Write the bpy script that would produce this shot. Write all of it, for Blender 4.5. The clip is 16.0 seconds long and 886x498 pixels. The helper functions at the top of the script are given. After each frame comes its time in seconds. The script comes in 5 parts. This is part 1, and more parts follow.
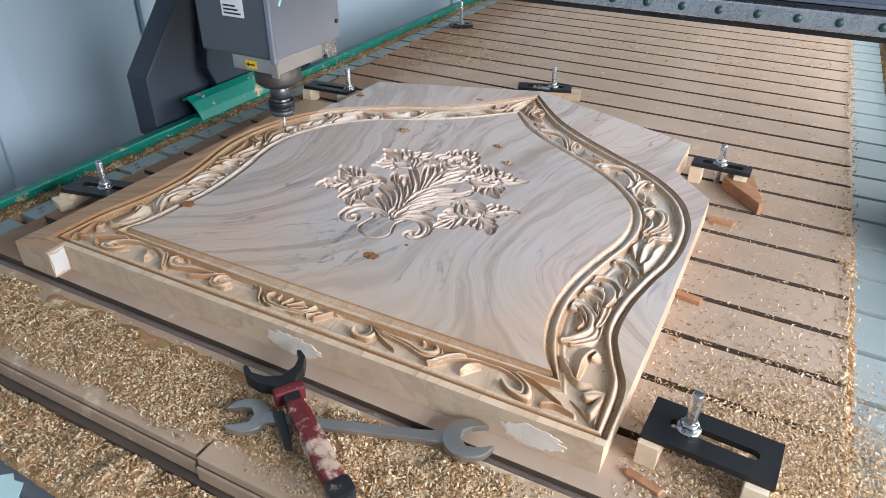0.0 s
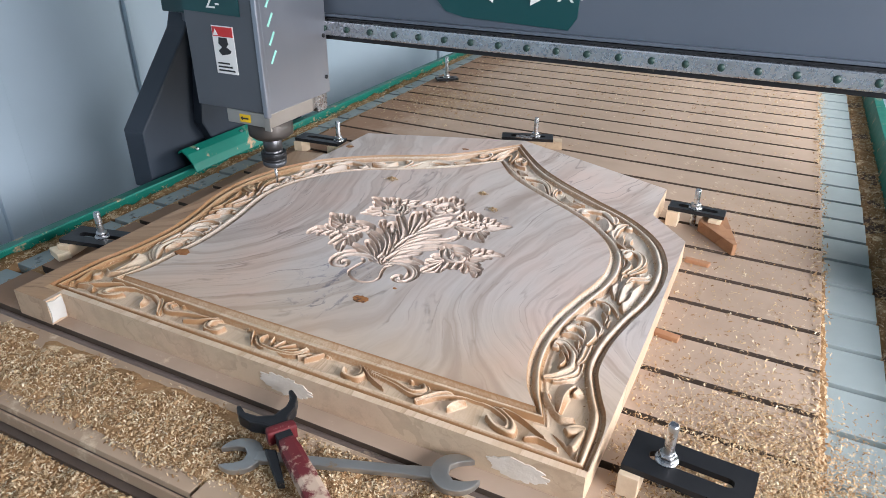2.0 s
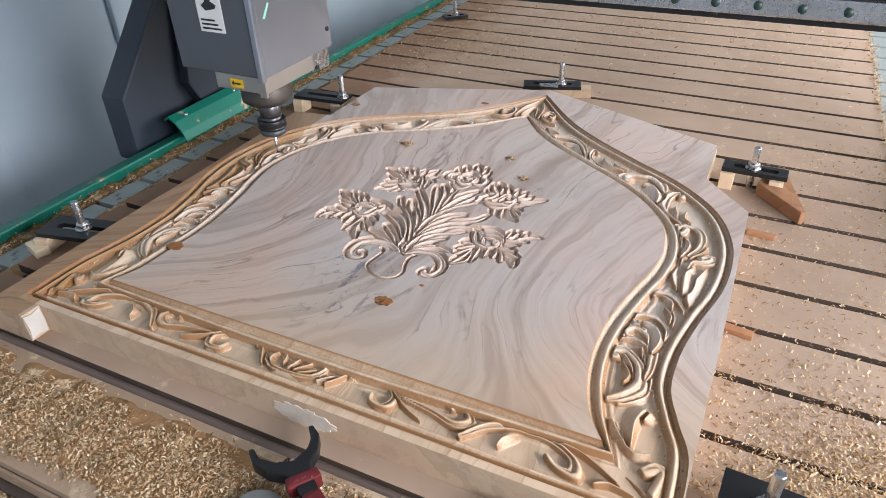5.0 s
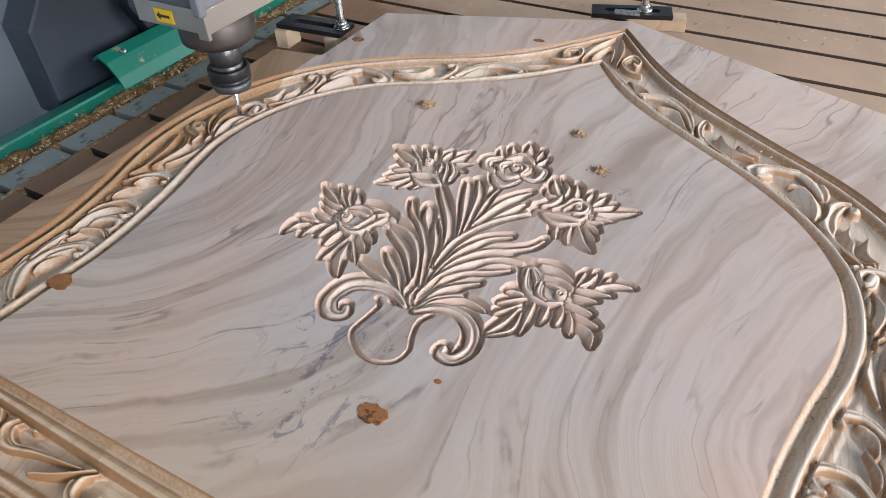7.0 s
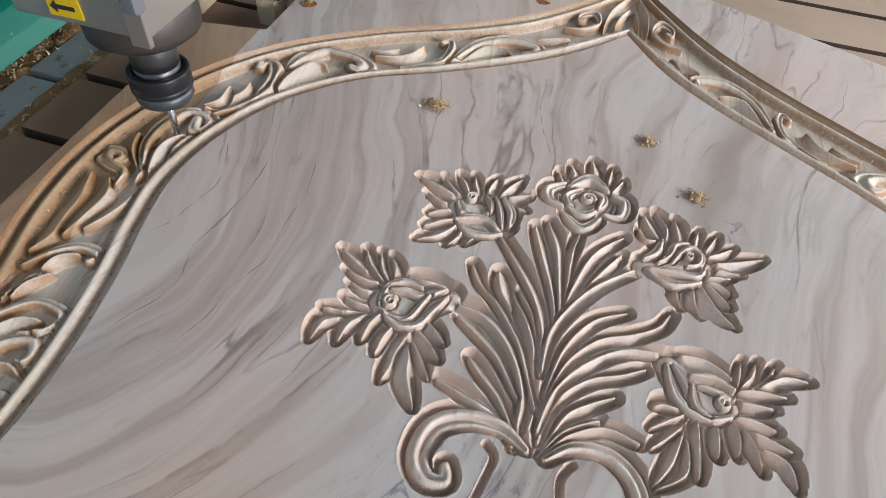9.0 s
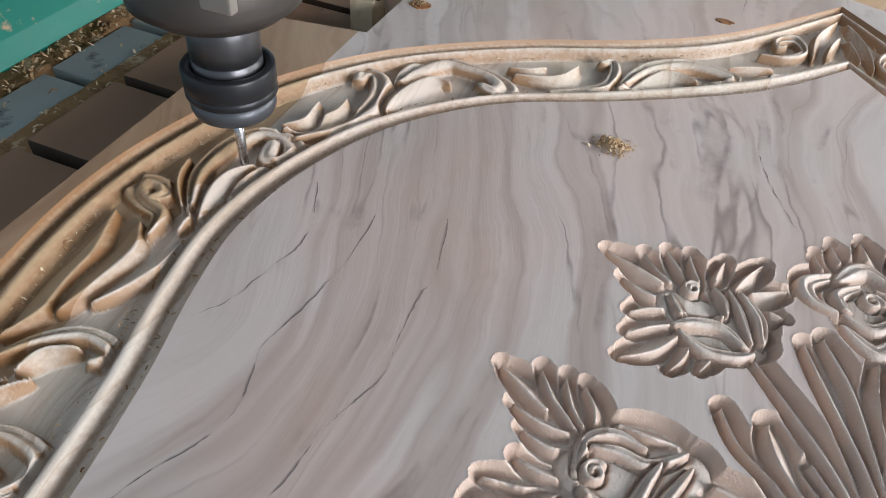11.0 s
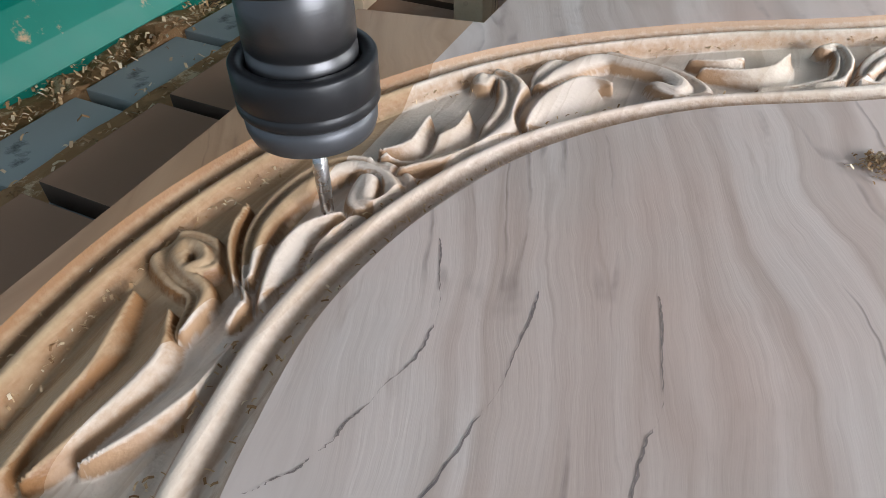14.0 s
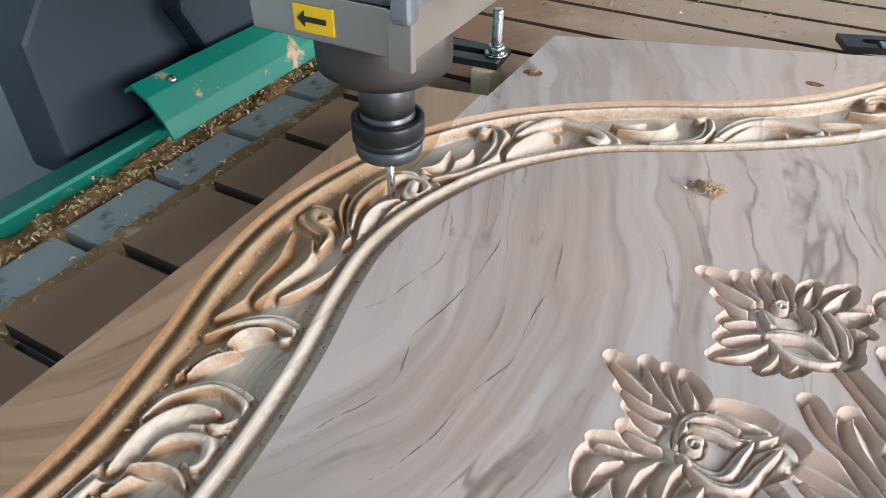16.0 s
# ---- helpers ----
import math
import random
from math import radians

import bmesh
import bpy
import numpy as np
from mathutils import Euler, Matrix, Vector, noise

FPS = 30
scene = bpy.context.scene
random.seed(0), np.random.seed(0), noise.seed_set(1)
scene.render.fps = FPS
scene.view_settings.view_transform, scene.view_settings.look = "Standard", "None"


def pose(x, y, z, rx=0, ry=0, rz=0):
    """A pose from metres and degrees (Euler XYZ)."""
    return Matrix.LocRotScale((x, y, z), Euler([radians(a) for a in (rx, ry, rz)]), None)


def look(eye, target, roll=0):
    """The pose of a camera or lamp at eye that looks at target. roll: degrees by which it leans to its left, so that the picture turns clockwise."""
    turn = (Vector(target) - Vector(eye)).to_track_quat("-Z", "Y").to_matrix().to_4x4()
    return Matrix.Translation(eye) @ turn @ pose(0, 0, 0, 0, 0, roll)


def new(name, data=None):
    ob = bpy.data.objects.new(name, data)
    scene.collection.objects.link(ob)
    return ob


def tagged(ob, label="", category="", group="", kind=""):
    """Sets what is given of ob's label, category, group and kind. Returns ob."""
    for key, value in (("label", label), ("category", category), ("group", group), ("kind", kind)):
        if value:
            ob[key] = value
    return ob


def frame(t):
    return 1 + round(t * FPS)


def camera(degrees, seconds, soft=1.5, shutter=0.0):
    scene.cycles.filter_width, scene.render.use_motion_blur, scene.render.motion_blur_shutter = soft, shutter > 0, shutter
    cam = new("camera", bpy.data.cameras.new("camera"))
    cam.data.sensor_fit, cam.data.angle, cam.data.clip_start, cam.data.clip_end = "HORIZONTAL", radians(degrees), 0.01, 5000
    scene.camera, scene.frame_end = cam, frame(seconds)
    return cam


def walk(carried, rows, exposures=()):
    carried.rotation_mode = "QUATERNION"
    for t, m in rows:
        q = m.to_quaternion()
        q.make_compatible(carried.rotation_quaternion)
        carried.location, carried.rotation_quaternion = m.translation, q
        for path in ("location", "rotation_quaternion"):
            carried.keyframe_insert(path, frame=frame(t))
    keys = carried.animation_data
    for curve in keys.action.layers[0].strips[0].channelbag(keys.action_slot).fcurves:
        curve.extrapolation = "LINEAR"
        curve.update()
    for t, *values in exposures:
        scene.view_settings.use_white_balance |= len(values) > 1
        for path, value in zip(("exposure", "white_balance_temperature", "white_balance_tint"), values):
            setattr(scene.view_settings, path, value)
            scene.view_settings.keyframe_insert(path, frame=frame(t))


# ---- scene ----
cam = camera(66.9, 16.0, soft=0.8)
PATH = [
    (0, (0.527, -0.523, 0.604), (-0.247, 0.986, -0.456), 0.6),
    (0.5, (0.529, -0.605, 0.601), (-0.157, 0.965, -0.431), 2.4),
    (1, (0.533, -0.626, 0.611), (-0.162, 0.966, -0.38), 2.6),
    (1.5, (0.548, -0.595, 0.622), (-0.169, 1.004, -0.343), 0.9),
    (2, (0.551, -0.556, 0.619), (-0.231, 1.029, -0.317), 0.3),
    (2.5, (0.563, -0.525, 0.622), (-0.271, 1.042, -0.299), -0.7),
    (3, (0.57, -0.522, 0.619), (-0.276, 1.029, -0.32), -0.5),
    (3.2, (0.581, -0.533, 0.622), (-0.272, 1.012, -0.321), -0.5),
    (5.3, (0.397, -0.347, 0.617), (-0.339, 1.11, -0.539), -2.3),
    (5.5, (0.373, -0.285, 0.61), (-0.408, 1.125, -0.574), -2.5),
    (6, (0.321, -0.173, 0.581), (-0.505, 1.191, -0.626), -2.5),
    (6.5, (0.283, -0.095, 0.539), (-0.545, 1.253, -0.685), -2.5),
    (7, (0.249, -0.049, 0.506), (-0.506, 1.257, -0.807), -2.6),
    (7.5, (0.147, -0.013, 0.498), (-0.375, 1.288, -0.928), -0.9),
    (8, (0.058, 0.026, 0.5), (-0.331, 1.342, -0.955), 1.8),
    (8.5, (0.009, 0.065, 0.489), (-0.319, 1.38, -0.982), 3.5),
    (9, (-0.028, 0.108, 0.464), (-0.344, 1.413, -1.019), 4.3),
    (9.5, (-0.064, 0.154, 0.434), (-0.369, 1.466, -1.045), 5.4),
    (10, (-0.112, 0.185, 0.394), (-0.487, 1.475, -1.087), 5.9),
    (10.2, (-0.129, 0.194, 0.381), (-0.522, 1.489, -1.092), 6.0),
    (12.3, (-0.22, 0.315, 0.259), (-0.687, 1.758, -1.045), 4.2),
    (12.5, (-0.229, 0.319, 0.258), (-0.728, 1.742, -1.056), 3.1),
    (13, (-0.233, 0.33, 0.255), (-0.789, 1.75, -1.04), 1.5),
    (13.5, (-0.242, 0.348, 0.238), (-0.799, 1.752, -1.073), 1.1),
    (14, (-0.263, 0.351, 0.23), (-0.882, 1.684, -1.126), -0.6),
    (14.5, (-0.285, 0.356, 0.224), (-0.938, 1.682, -1.123), -0.9),
    (15, (-0.265, 0.304, 0.251), (-0.977, 1.625, -1.073), -0.4),
    (15.5, (-0.221, 0.229, 0.292), (-0.884, 1.578, -1.027), 1.4),
    (16, (-0.163, 0.158, 0.35), (-0.877, 1.545, -0.902), 0.5),
]
walk(cam, [(t, look(eye, target, roll)) for t, eye, target, roll in PATH], [(0, -0.03, 6050, 8), (2.5, 0.0, 6350, 11), (5.5, -0.08, 6500, 13), (7.5, -0.16, 6500, 11), (9.0, -0.20, 6300, 8), (12.5, -0.06, 6250, 8), (14.5, 0.0, 6250, 8), (16, 0.14, 6300, 7)])

# ---- light ----
world = bpy.data.worlds.new("world")
scene.world = world
world.use_nodes = True
wn = world.node_tree.nodes
sky = wn.new("ShaderNodeTexSky")
sky.sky_type = "NISHITA"
sky.sun_disc = False
sky.sun_elevation = radians(42)
sky.sun_rotation = radians(60)
world.node_tree.links.new(sky.outputs["Color"], wn["Background"].inputs["Color"])
wn["Background"].inputs["Strength"].default_value = 0.07


def area(name, eye, target, sx, sy, watts, colour):
    lamp = bpy.data.lights.new(name, "AREA")
    lamp.shape, lamp.size, lamp.size_y, lamp.energy, lamp.color = "RECTANGLE", sx, sy, watts, colour
    ob = new(name, lamp)
    ob.matrix_world = look(eye, target)
    return ob


# daylight in the two doorways along the bed's right side, and in the shutter opening behind the camera
area("doorway_daylight", (2.38, -0.40, 0.90), (-0.1, 0.45, 0.0), 1.9, 0.8, 116, (0.99, 0.972, 1.0))
area("far_doorway_daylight", (2.38, 2.35, 1.0), (0.2, 1.6, 0.0), 1.8, 1.3, 108, (1.0, 0.98, 0.96))
area("shutter_daylight", (-0.3, -2.45, 1.5), (-0.7, 1.0, 0.2), 2.2, 1.3, 5, (0.92, 0.96, 1.0))


# ---- materials ----
def mat(name, rough=0.6, metal=0.0, spec=0.5):
    m = bpy.data.materials.new(name)
    m.use_nodes = True
    t = m.node_tree
    b = t.nodes["Principled BSDF"]
    b.inputs["Roughness"].default_value = rough
    b.inputs["Metallic"].default_value = metal
    b.inputs["Specular IOR Level"].default_value = spec
    return m, t, b


def coords(t, scale, loc=(0, 0, 0), rot=(0, 0, 0)):
    g = t.nodes.new("ShaderNodeTexCoord")
    mp = t.nodes.new("ShaderNodeMapping")
    mp.inputs["Scale"].default_value = scale
    mp.inputs["Location"].default_value = loc
    mp.inputs["Rotation"].default_value = rot
    t.links.new(g.outputs["Object"], mp.inputs["Vector"])
    return mp.outputs["Vector"]


def tex_noise(t, vec, scale, detail=4.0, rough=0.55, distort=0.0):
    n = t.nodes.new("ShaderNodeTexNoise")
    n.inputs["Scale"].default_value = scale
    n.inputs["Detail"].default_value = detail
    n.inputs["Roughness"].default_value = rough
    n.inputs["Distortion"].default_value = distort
    if vec is not None:
        t.links.new(vec, n.inputs["Vector"])
    return n.outputs["Fac"]


def ramp(t, fac, stops):
    r = t.nodes.new("ShaderNodeValToRGB")
    e = r.color_ramp.elements
    while len(e) < len(stops):
        e.new(0.5)
    for k, (p, c) in enumerate(stops):
        e[k].position = p
        e[k].color = (*c, 1) if len(c) == 3 else c
    t.links.new(fac, r.inputs["Fac"])
    return r.outputs["Color"]


def mix(t, fac, a, b, mode="MIX"):
    n = t.nodes.new("ShaderNodeMix")
    n.data_type, n.blend_type = "RGBA", mode
    for sock, v in ((n.inputs[0], fac), (n.inputs[6], a), (n.inputs[7], b)):
        if isinstance(v, (int, float)):
            sock.default_value = v
        elif isinstance(v, tuple):
            sock.default_value = (*v, 1)
        else:
            t.links.new(v, sock)
    return n.outputs[2]


def calc(t, op, a, b=0.0, c=0.0):
    n = t.nodes.new("ShaderNodeMath")
    n.operation = op
    for k, v in enumerate((a, b, c)):
        if isinstance(v, (int, float)):
            n.inputs[k].default_value = v
        else:
            t.links.new(v, n.inputs[k])
    return n.outputs[0]


def bump(t, b, height, dist, strength=0.5):
    n = t.nodes.new("ShaderNodeBump")
    n.inputs["Distance"].default_value = dist
    n.inputs["Strength"].default_value = strength
    t.links.new(height, n.inputs["Height"])
    t.links.new(n.outputs["Normal"], b.inputs["Normal"])


def speckled(name, colour, dark, scale=60, rough=0.6, metal=0.0, dust=None, dust_at=0.62, relief=0.0004, spec=0.5, stretch=(1, 1, 1)):
    """Paint, metal or board: two tones at two scales, with dust or wear patches."""
    m, t, b = mat(name, rough, metal, spec)
    v = coords(t, stretch)
    big = tex_noise(t, v, scale * 0.12, 5)
    fine = tex_noise(t, v, scale, 6)
    c = ramp(t, big, [(0.3, dark), (0.7, colour)])
    c = mix(t, calc(t, "MULTIPLY", fine, 0.45), c, colour)
    if dust:
        patch = ramp(t, tex_noise(t, v, scale * 0.3, 8, 0.7), [(dust_at, (0, 0, 0)), (dust_at + 0.07, (1, 1, 1))])
        c = mix(t, patch, c, dust)
    t.links.new(c, b.inputs["Base Color"])
    r = calc(t, "MULTIPLY_ADD", fine, 0.3, rough - 0.15)
    t.links.new(r, b.inputs["Roughness"])
    bump(t, b, fine, relief)
    return m


def browned(m, colour, x0, x1):
    """A darker brown that deepens with a ragged edge towards the west ends."""
    t = m.node_tree
    b = t.nodes["Principled BSDF"]
    was = b.inputs["Base Color"].links[0].from_socket
    g = t.nodes.new("ShaderNodeTexCoord")
    sx = t.nodes.new("ShaderNodeSeparateXYZ")
    t.links.new(g.outputs["Object"], sx.inputs[0])
    x = calc(t, "MULTIPLY_ADD", tex_noise(t, g.outputs["Object"], 14, 6, 0.65), 0.30, sx.outputs["X"])
    span = calc(t, "DIVIDE", calc(t, "SUBTRACT", x, x0 + 0.15), x1 - x0)
    c = mix(t, ramp(t, span, [(0.0, (0.85, 0.85, 0.85)), (1.0, (0, 0, 0))]), was, colour)
    t.links.new(c, b.inputs["Base Color"])
    return m


def wood(name, light, mid, dark, vein, rough=0.5, fuzz=0.0, seed=0.0, veins=0.7, along="y", cut=None, joint=None):
    """Sawn timber: wavy long grain in bands, dark thin veins, pores."""
    m, t, b = mat(name, rough, 0.0, 0.4)
    turn = (0, 0, 0) if along == "y" else (0, 0, radians(90))
    v = coords(t, (1.0, 0.26, 1.0), (seed, seed * 0.7, 0), turn)
    warp = t.nodes.new("ShaderNodeTexNoise")
    warp.inputs["Scale"].default_value = 4.2
    warp.inputs["Detail"].default_value = 3.0
    t.links.new(v, warp.inputs["Vector"])
    add = t.nodes.new("ShaderNodeVectorMath")
    add.operation = "MULTIPLY_ADD"
    add.inputs[1].default_value = (0.15, 0.0, 0.0)
    t.links.new(warp.outputs["Color"], add.inputs[0])
    t.links.new(v, add.inputs[2])
    ripple = t.nodes.new("ShaderNodeTexNoise")
    ripple.inputs["Scale"].default_value = 10.0
    ripple.inputs["Detail"].default_value = 3.0
    t.links.new(coords(t, (1.0, 0.7, 1.0), (seed, 2, 0), turn), ripple.inputs["Vector"])
    add2 = t.nodes.new("ShaderNodeVectorMath")
    add2.operation = "MULTIPLY_ADD"
    add2.inputs[1].default_value = (0.034, 0.0, 0.0)
    t.links.new(ripple.outputs["Color"], add2.inputs[0])
    t.links.new(add.outputs[0], add2.inputs[2])
    w = add2.outputs[0]

    def bands(scale, distort, off):
        n = t.nodes.new("ShaderNodeTexWave")
        n.wave_type, n.bands_direction, n.wave_profile = "BANDS", "X", "SAW"
        n.inputs["Phase Offset"].default_value = off
        n.inputs["Scale"].default_value = scale
        n.inputs["Distortion"].default_value = distort
        n.inputs["Detail"].default_value = 3.0
        n.inputs["Detail Scale"].default_value = 1.6
        t.links.new(w, n.inputs["Vector"])
        return n.outputs["Fac"]
    soft = tuple(0.6 * p + 0.4 * q for p, q in zip(mid, dark))
    # growth rings: each darkens slowly and ends in a thin crisp line
    wide = bands(4.3, 2.6, seed)
    fine = bands(12.0, 5.0, seed * 2 + 1)
    hue = ramp(t, tex_noise(t, coords(t, (1, 0.6, 1), (seed, 3, 0)), 5, 3), [(0.35, (1.03, 0.985, 0.98)), (0.65, (0.97, 1.0, 0.985))])
    c = ramp(t, wide, [(0.0, light), (0.45, light), (0.80, mid), (0.93, mid), (0.965, soft), (0.99, soft), (1.0, light)])
    f = ramp(t, fine, [(0.0, light), (0.5, light), (0.82, mid), (0.90, dark), (0.985, dark), (1.0, light)])
    c = mix(t, ramp(t, tex_noise(t, coords(t, (1, 0.4, 1), (seed + 5, 0, 0)), 7, 3), [(0.35, (0.05, 0.05, 0.05)), (0.65, (0.55, 0.55, 0.55))]), c, f)
    c = mix(t, 1.0, c, hue, "MULTIPLY")
    streak = ramp(t, tex_noise(t, w, 34, 3, 0.6), [(0.36, (1, 1, 1)), (0.52, (0, 0, 0))])
    c = mix(t, calc(t, "MULTIPLY", streak, 0.3), c, dark)
    gate = ramp(t, tex_noise(t, coords(t, (1, 0.7, 1), (seed, 0, 0)), 6, 5, 0.65), [(0.47, (0, 0, 0)), (0.56, (1, 1, 1))])
    lines = ramp(t, wide, [(0.968, (0, 0, 0)), (0.976, (1, 1, 1)), (0.988, (1, 1, 1)), (0.996, (0, 0, 0))])
    c = mix(t, calc(t, "MULTIPLY", calc(t, "MULTIPLY", lines, gate), veins), c, vein)
    thin = ramp(t, bands(25.0, 7.0, seed + 4), [(0.84, (0, 0, 0)), (0.95, (1, 1, 1)), (0.985, (1, 1, 1)), (1.0, (0, 0, 0))])
    gate2 = ramp(t, tex_noise(t, coords(t, (1, 0.6, 1), (seed + 9, 4, 0)), 8, 4, 0.6), [(0.40, (0.06, 0.06, 0.06)), (0.62, (1, 1, 1))])
    c = mix(t, calc(t, "MULTIPLY", calc(t, "MULTIPLY", thin, gate2), 0.55), c, dark)
    pores = tex_noise(t, coords(t, (1.0, 0.05, 1.0), (0, 0, 0), turn), 420, 3, 0.6)
    c = mix(t, calc(t, "MULTIPLY", ramp(t, pores, [(0.52, (0, 0, 0)), (0.72, (1, 1, 1))]), 0.20), c, dark)
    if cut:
        # steep carved faces browner: end grain, and shade put into the colour
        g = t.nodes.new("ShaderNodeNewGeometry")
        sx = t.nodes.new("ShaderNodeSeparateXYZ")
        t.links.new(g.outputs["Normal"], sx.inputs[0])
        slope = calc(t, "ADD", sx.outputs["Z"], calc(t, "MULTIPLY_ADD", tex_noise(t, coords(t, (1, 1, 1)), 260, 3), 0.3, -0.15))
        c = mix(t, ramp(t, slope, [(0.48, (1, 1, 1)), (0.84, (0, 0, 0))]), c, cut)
    if joint:
        # a browner board is glued on west of the joint
        g = t.nodes.new("ShaderNodeTexCoord")
        sx = t.nodes.new("ShaderNodeSeparateXYZ")
        t.links.new(g.outputs["Object"], sx.inputs[0])
        west = calc(t, "LESS_THAN", sx.outputs["X"], -0.419)
        c = mix(t, west, c, mix(t, 1.0, c, joint, "MULTIPLY"))
        # yellower sapwood towards the foot of the panel
        sap = calc(t, "MULTIPLY_ADD", tex_noise(t, g.outputs["Object"], 5, 4), 0.30, sx.outputs["Y"])
        c = mix(t, ramp(t, sap, [(0.26, (1, 1, 1)), (0.46, (0, 0, 0))]), c, mix(t, 1.0, c, (0.93, 0.83, 0.69), "MULTIPLY"))
    t.links.new(c, b.inputs["Base Color"])
    h = calc(t, "ADD", pores, calc(t, "MULTIPLY", tex_noise(t, coords(t, (1, 1, 1)), 700, 3), fuzz))
    h = calc(t, "ADD", h, calc(t, "MULTIPLY", tex_noise(t, coords(t, (1, 0.5, 1)), 40, 4), 0.5))
    bump(t, b, h, 0.0006, 0.4 + fuzz * 0.3)
    return m


def planed(name, light, mid, dark, vein, joint):
    """Planed plank face: soft growth bands that narrow to a waist at the knot and fan out above it, broken dark lines, pores."""
    m, t, b = mat(name, 0.46, 0.0, 0.4)
    g = t.nodes.new("ShaderNodeTexCoord")
    P = g.outputs["Object"]
    sx = t.nodes.new("ShaderNodeSeparateXYZ")
    t.links.new(P, sx.inputs[0])
    x, y = sx.outputs["X"], sx.outputs["Y"]
    # how the fibres run: u stays the same along a fibre
    dy = calc(t, "SUBTRACT", y, 0.30)
    spread = calc(t, "ADD", calc(t, "DIVIDE", calc(t, "MAXIMUM", dy, 0.0), 0.40), calc(t, "DIVIDE", calc(t, "MINIMUM", dy, 0.0), 0.18))
    u = calc(t, "DIVIDE", calc(t, "ADD", x, 0.02), calc(t, "SQRT", calc(t, "MULTIPLY_ADD", spread, spread, 1.0)))
    south_west = calc(t, "SUBTRACT", calc(t, "SUBTRACT", 0.25, y), calc(t, "MULTIPLY", x, 0.5))
    smooth = t.nodes.new("ShaderNodeMath")
    smooth.operation = "SMOOTH_MAX"
    t.links.new(south_west, smooth.inputs[0])
    smooth.inputs[1].default_value, smooth.inputs[2].default_value = 0.0, 0.06
    u = calc(t, "MULTIPLY_ADD", smooth.outputs[0], 0.40, u)
    u = calc(t, "MULTIPLY_ADD", calc(t, "SUBTRACT", tex_noise(t, coords(t, (1, 0.55, 1), (1.3, 0.4, 0)), 5.5, 2), 0.5), 0.085, u)
    u = calc(t, "MULTIPLY_ADD", calc(t, "SUBTRACT", tex_noise(t, coords(t, (1, 0.6, 1), (4.1, 2.2, 0)), 26, 3), 0.5), 0.011, u)

    def along(pull, seed):
        c = t.nodes.new("ShaderNodeCombineXYZ")
        t.links.new(u, c.inputs[0])
        t.links.new(calc(t, "MULTIPLY", y, pull), c.inputs[1])
        c.inputs[2].default_value = seed
        return c.outputs[0]
    grey = lambda v: (v, v, v)
    wide = tex_noise(t, along(0.05, 1.0), 17, 3, 0.55)
    c = ramp(t, wide, [(0.25, dark), (0.37, mid), (0.47, light), (0.545, light), (0.585, tuple(0.62 * p + 0.38 * q for p, q in zip(mid, dark))), (0.62, mid), (0.68, light), (0.76, mid)])
    fine = tex_noise(t, along(0.05, 5.0), 75, 4, 0.6)
    c = mix(t, calc(t, "MULTIPLY", ramp(t, fine, [(0.34, grey(1)), (0.56, grey(0))]), 0.27), c, dark)
    # thin broken ring lines
    for scale, seed, half, strength, at, col in ((30, 9.0, 0.006, 0.50, 0.46, dark), (30, 14.0, 0.005, 0.62, 0.50, vein), (13, 21.0, 0.0035, 0.70, 0.50, vein)):
        n = tex_noise(t, along(0.10, seed), scale, 2, 0.5)
        line = ramp(t, n, [(0.5 - 2.2 * half, grey(0)), (0.5 - half * 0.4, grey(1)), (0.5 + half * 0.4, grey(1)), (0.5 + 4 * half, grey(0))])
        gate = ramp(t, tex_noise(t, coords(t, (1, 0.7, 1), (seed, 0, 0)), 9, 5, 0.65), [(at, grey(0)), (at + 0.13, grey(1))])
        c = mix(t, calc(t, "MULTIPLY", calc(t, "MULTIPLY", line, gate), strength), c, col)
    # pink, grey and tan clouds
    cloud = ramp(t, tex_noise(t, coords(t, (1, 0.6, 1), (0, 3, 0)), 5, 4), [(0.32, (1.06, 0.965, 0.93)), (0.5, (1.0, 1.0, 1.0)), (0.68, (0.93, 0.975, 1.0))])
    c = mix(t, 1.0, c, cloud, "MULTIPLY")
    smudge = ramp(t, tex_noise(t, along(0.5, 30.0), 20, 6, 0.7), [(0.62, grey(0)), (0.74, grey(0.5))])
    c = mix(t, smudge, c, dark)
    pores = tex_noise(t, along(0.035, 3.0), 560, 3, 0.6)
    c = mix(t, calc(t, "MULTIPLY", ramp(t, pores, [(0.50, grey(0)), (0.72, grey(1))]), 0.12), c, dark)
    # blue-black stain in the crossed fibres below the bouquet's foot
    for cx, cy, r, scale in ((-0.055, 0.262, 0.075, 26), (-0.005, 0.275, 0.035, 34), (-0.030, 0.185, 0.075, 22), (0.120, 0.575, 0.03, 40)):
        d = t.nodes.new("ShaderNodeVectorMath")
        d.operation = "DISTANCE"
        d.inputs[1].default_value = (cx, cy, 0.045)
        t.links.new(P, d.inputs[0])
        near = ramp(t, calc(t, "DIVIDE", d.outputs["Value"], r), [(0.0, grey(1)), (0.45, grey(0.9)), (1.0, grey(0))])
        fleck = ramp(t, tex_noise(t, coords(t, (1.3, 0.8, 1), (cx * 9, cy * 5, 0), (0, 0, radians(-40))), scale, 6, 0.72, 1.6), [(0.555, grey(0)), (0.60, grey(1))])
        c = mix(t, calc(t, "MULTIPLY", calc(t, "MULTIPLY", near, fleck), 0.62), c, (0.085, 0.09, 0.15))
    # a browner board is glued on west of the joint, and the sapwood at the panel's foot is yellower
    c = mix(t, calc(t, "LESS_THAN", x, -0.419), c, mix(t, 1.0, c, joint, "MULTIPLY"))
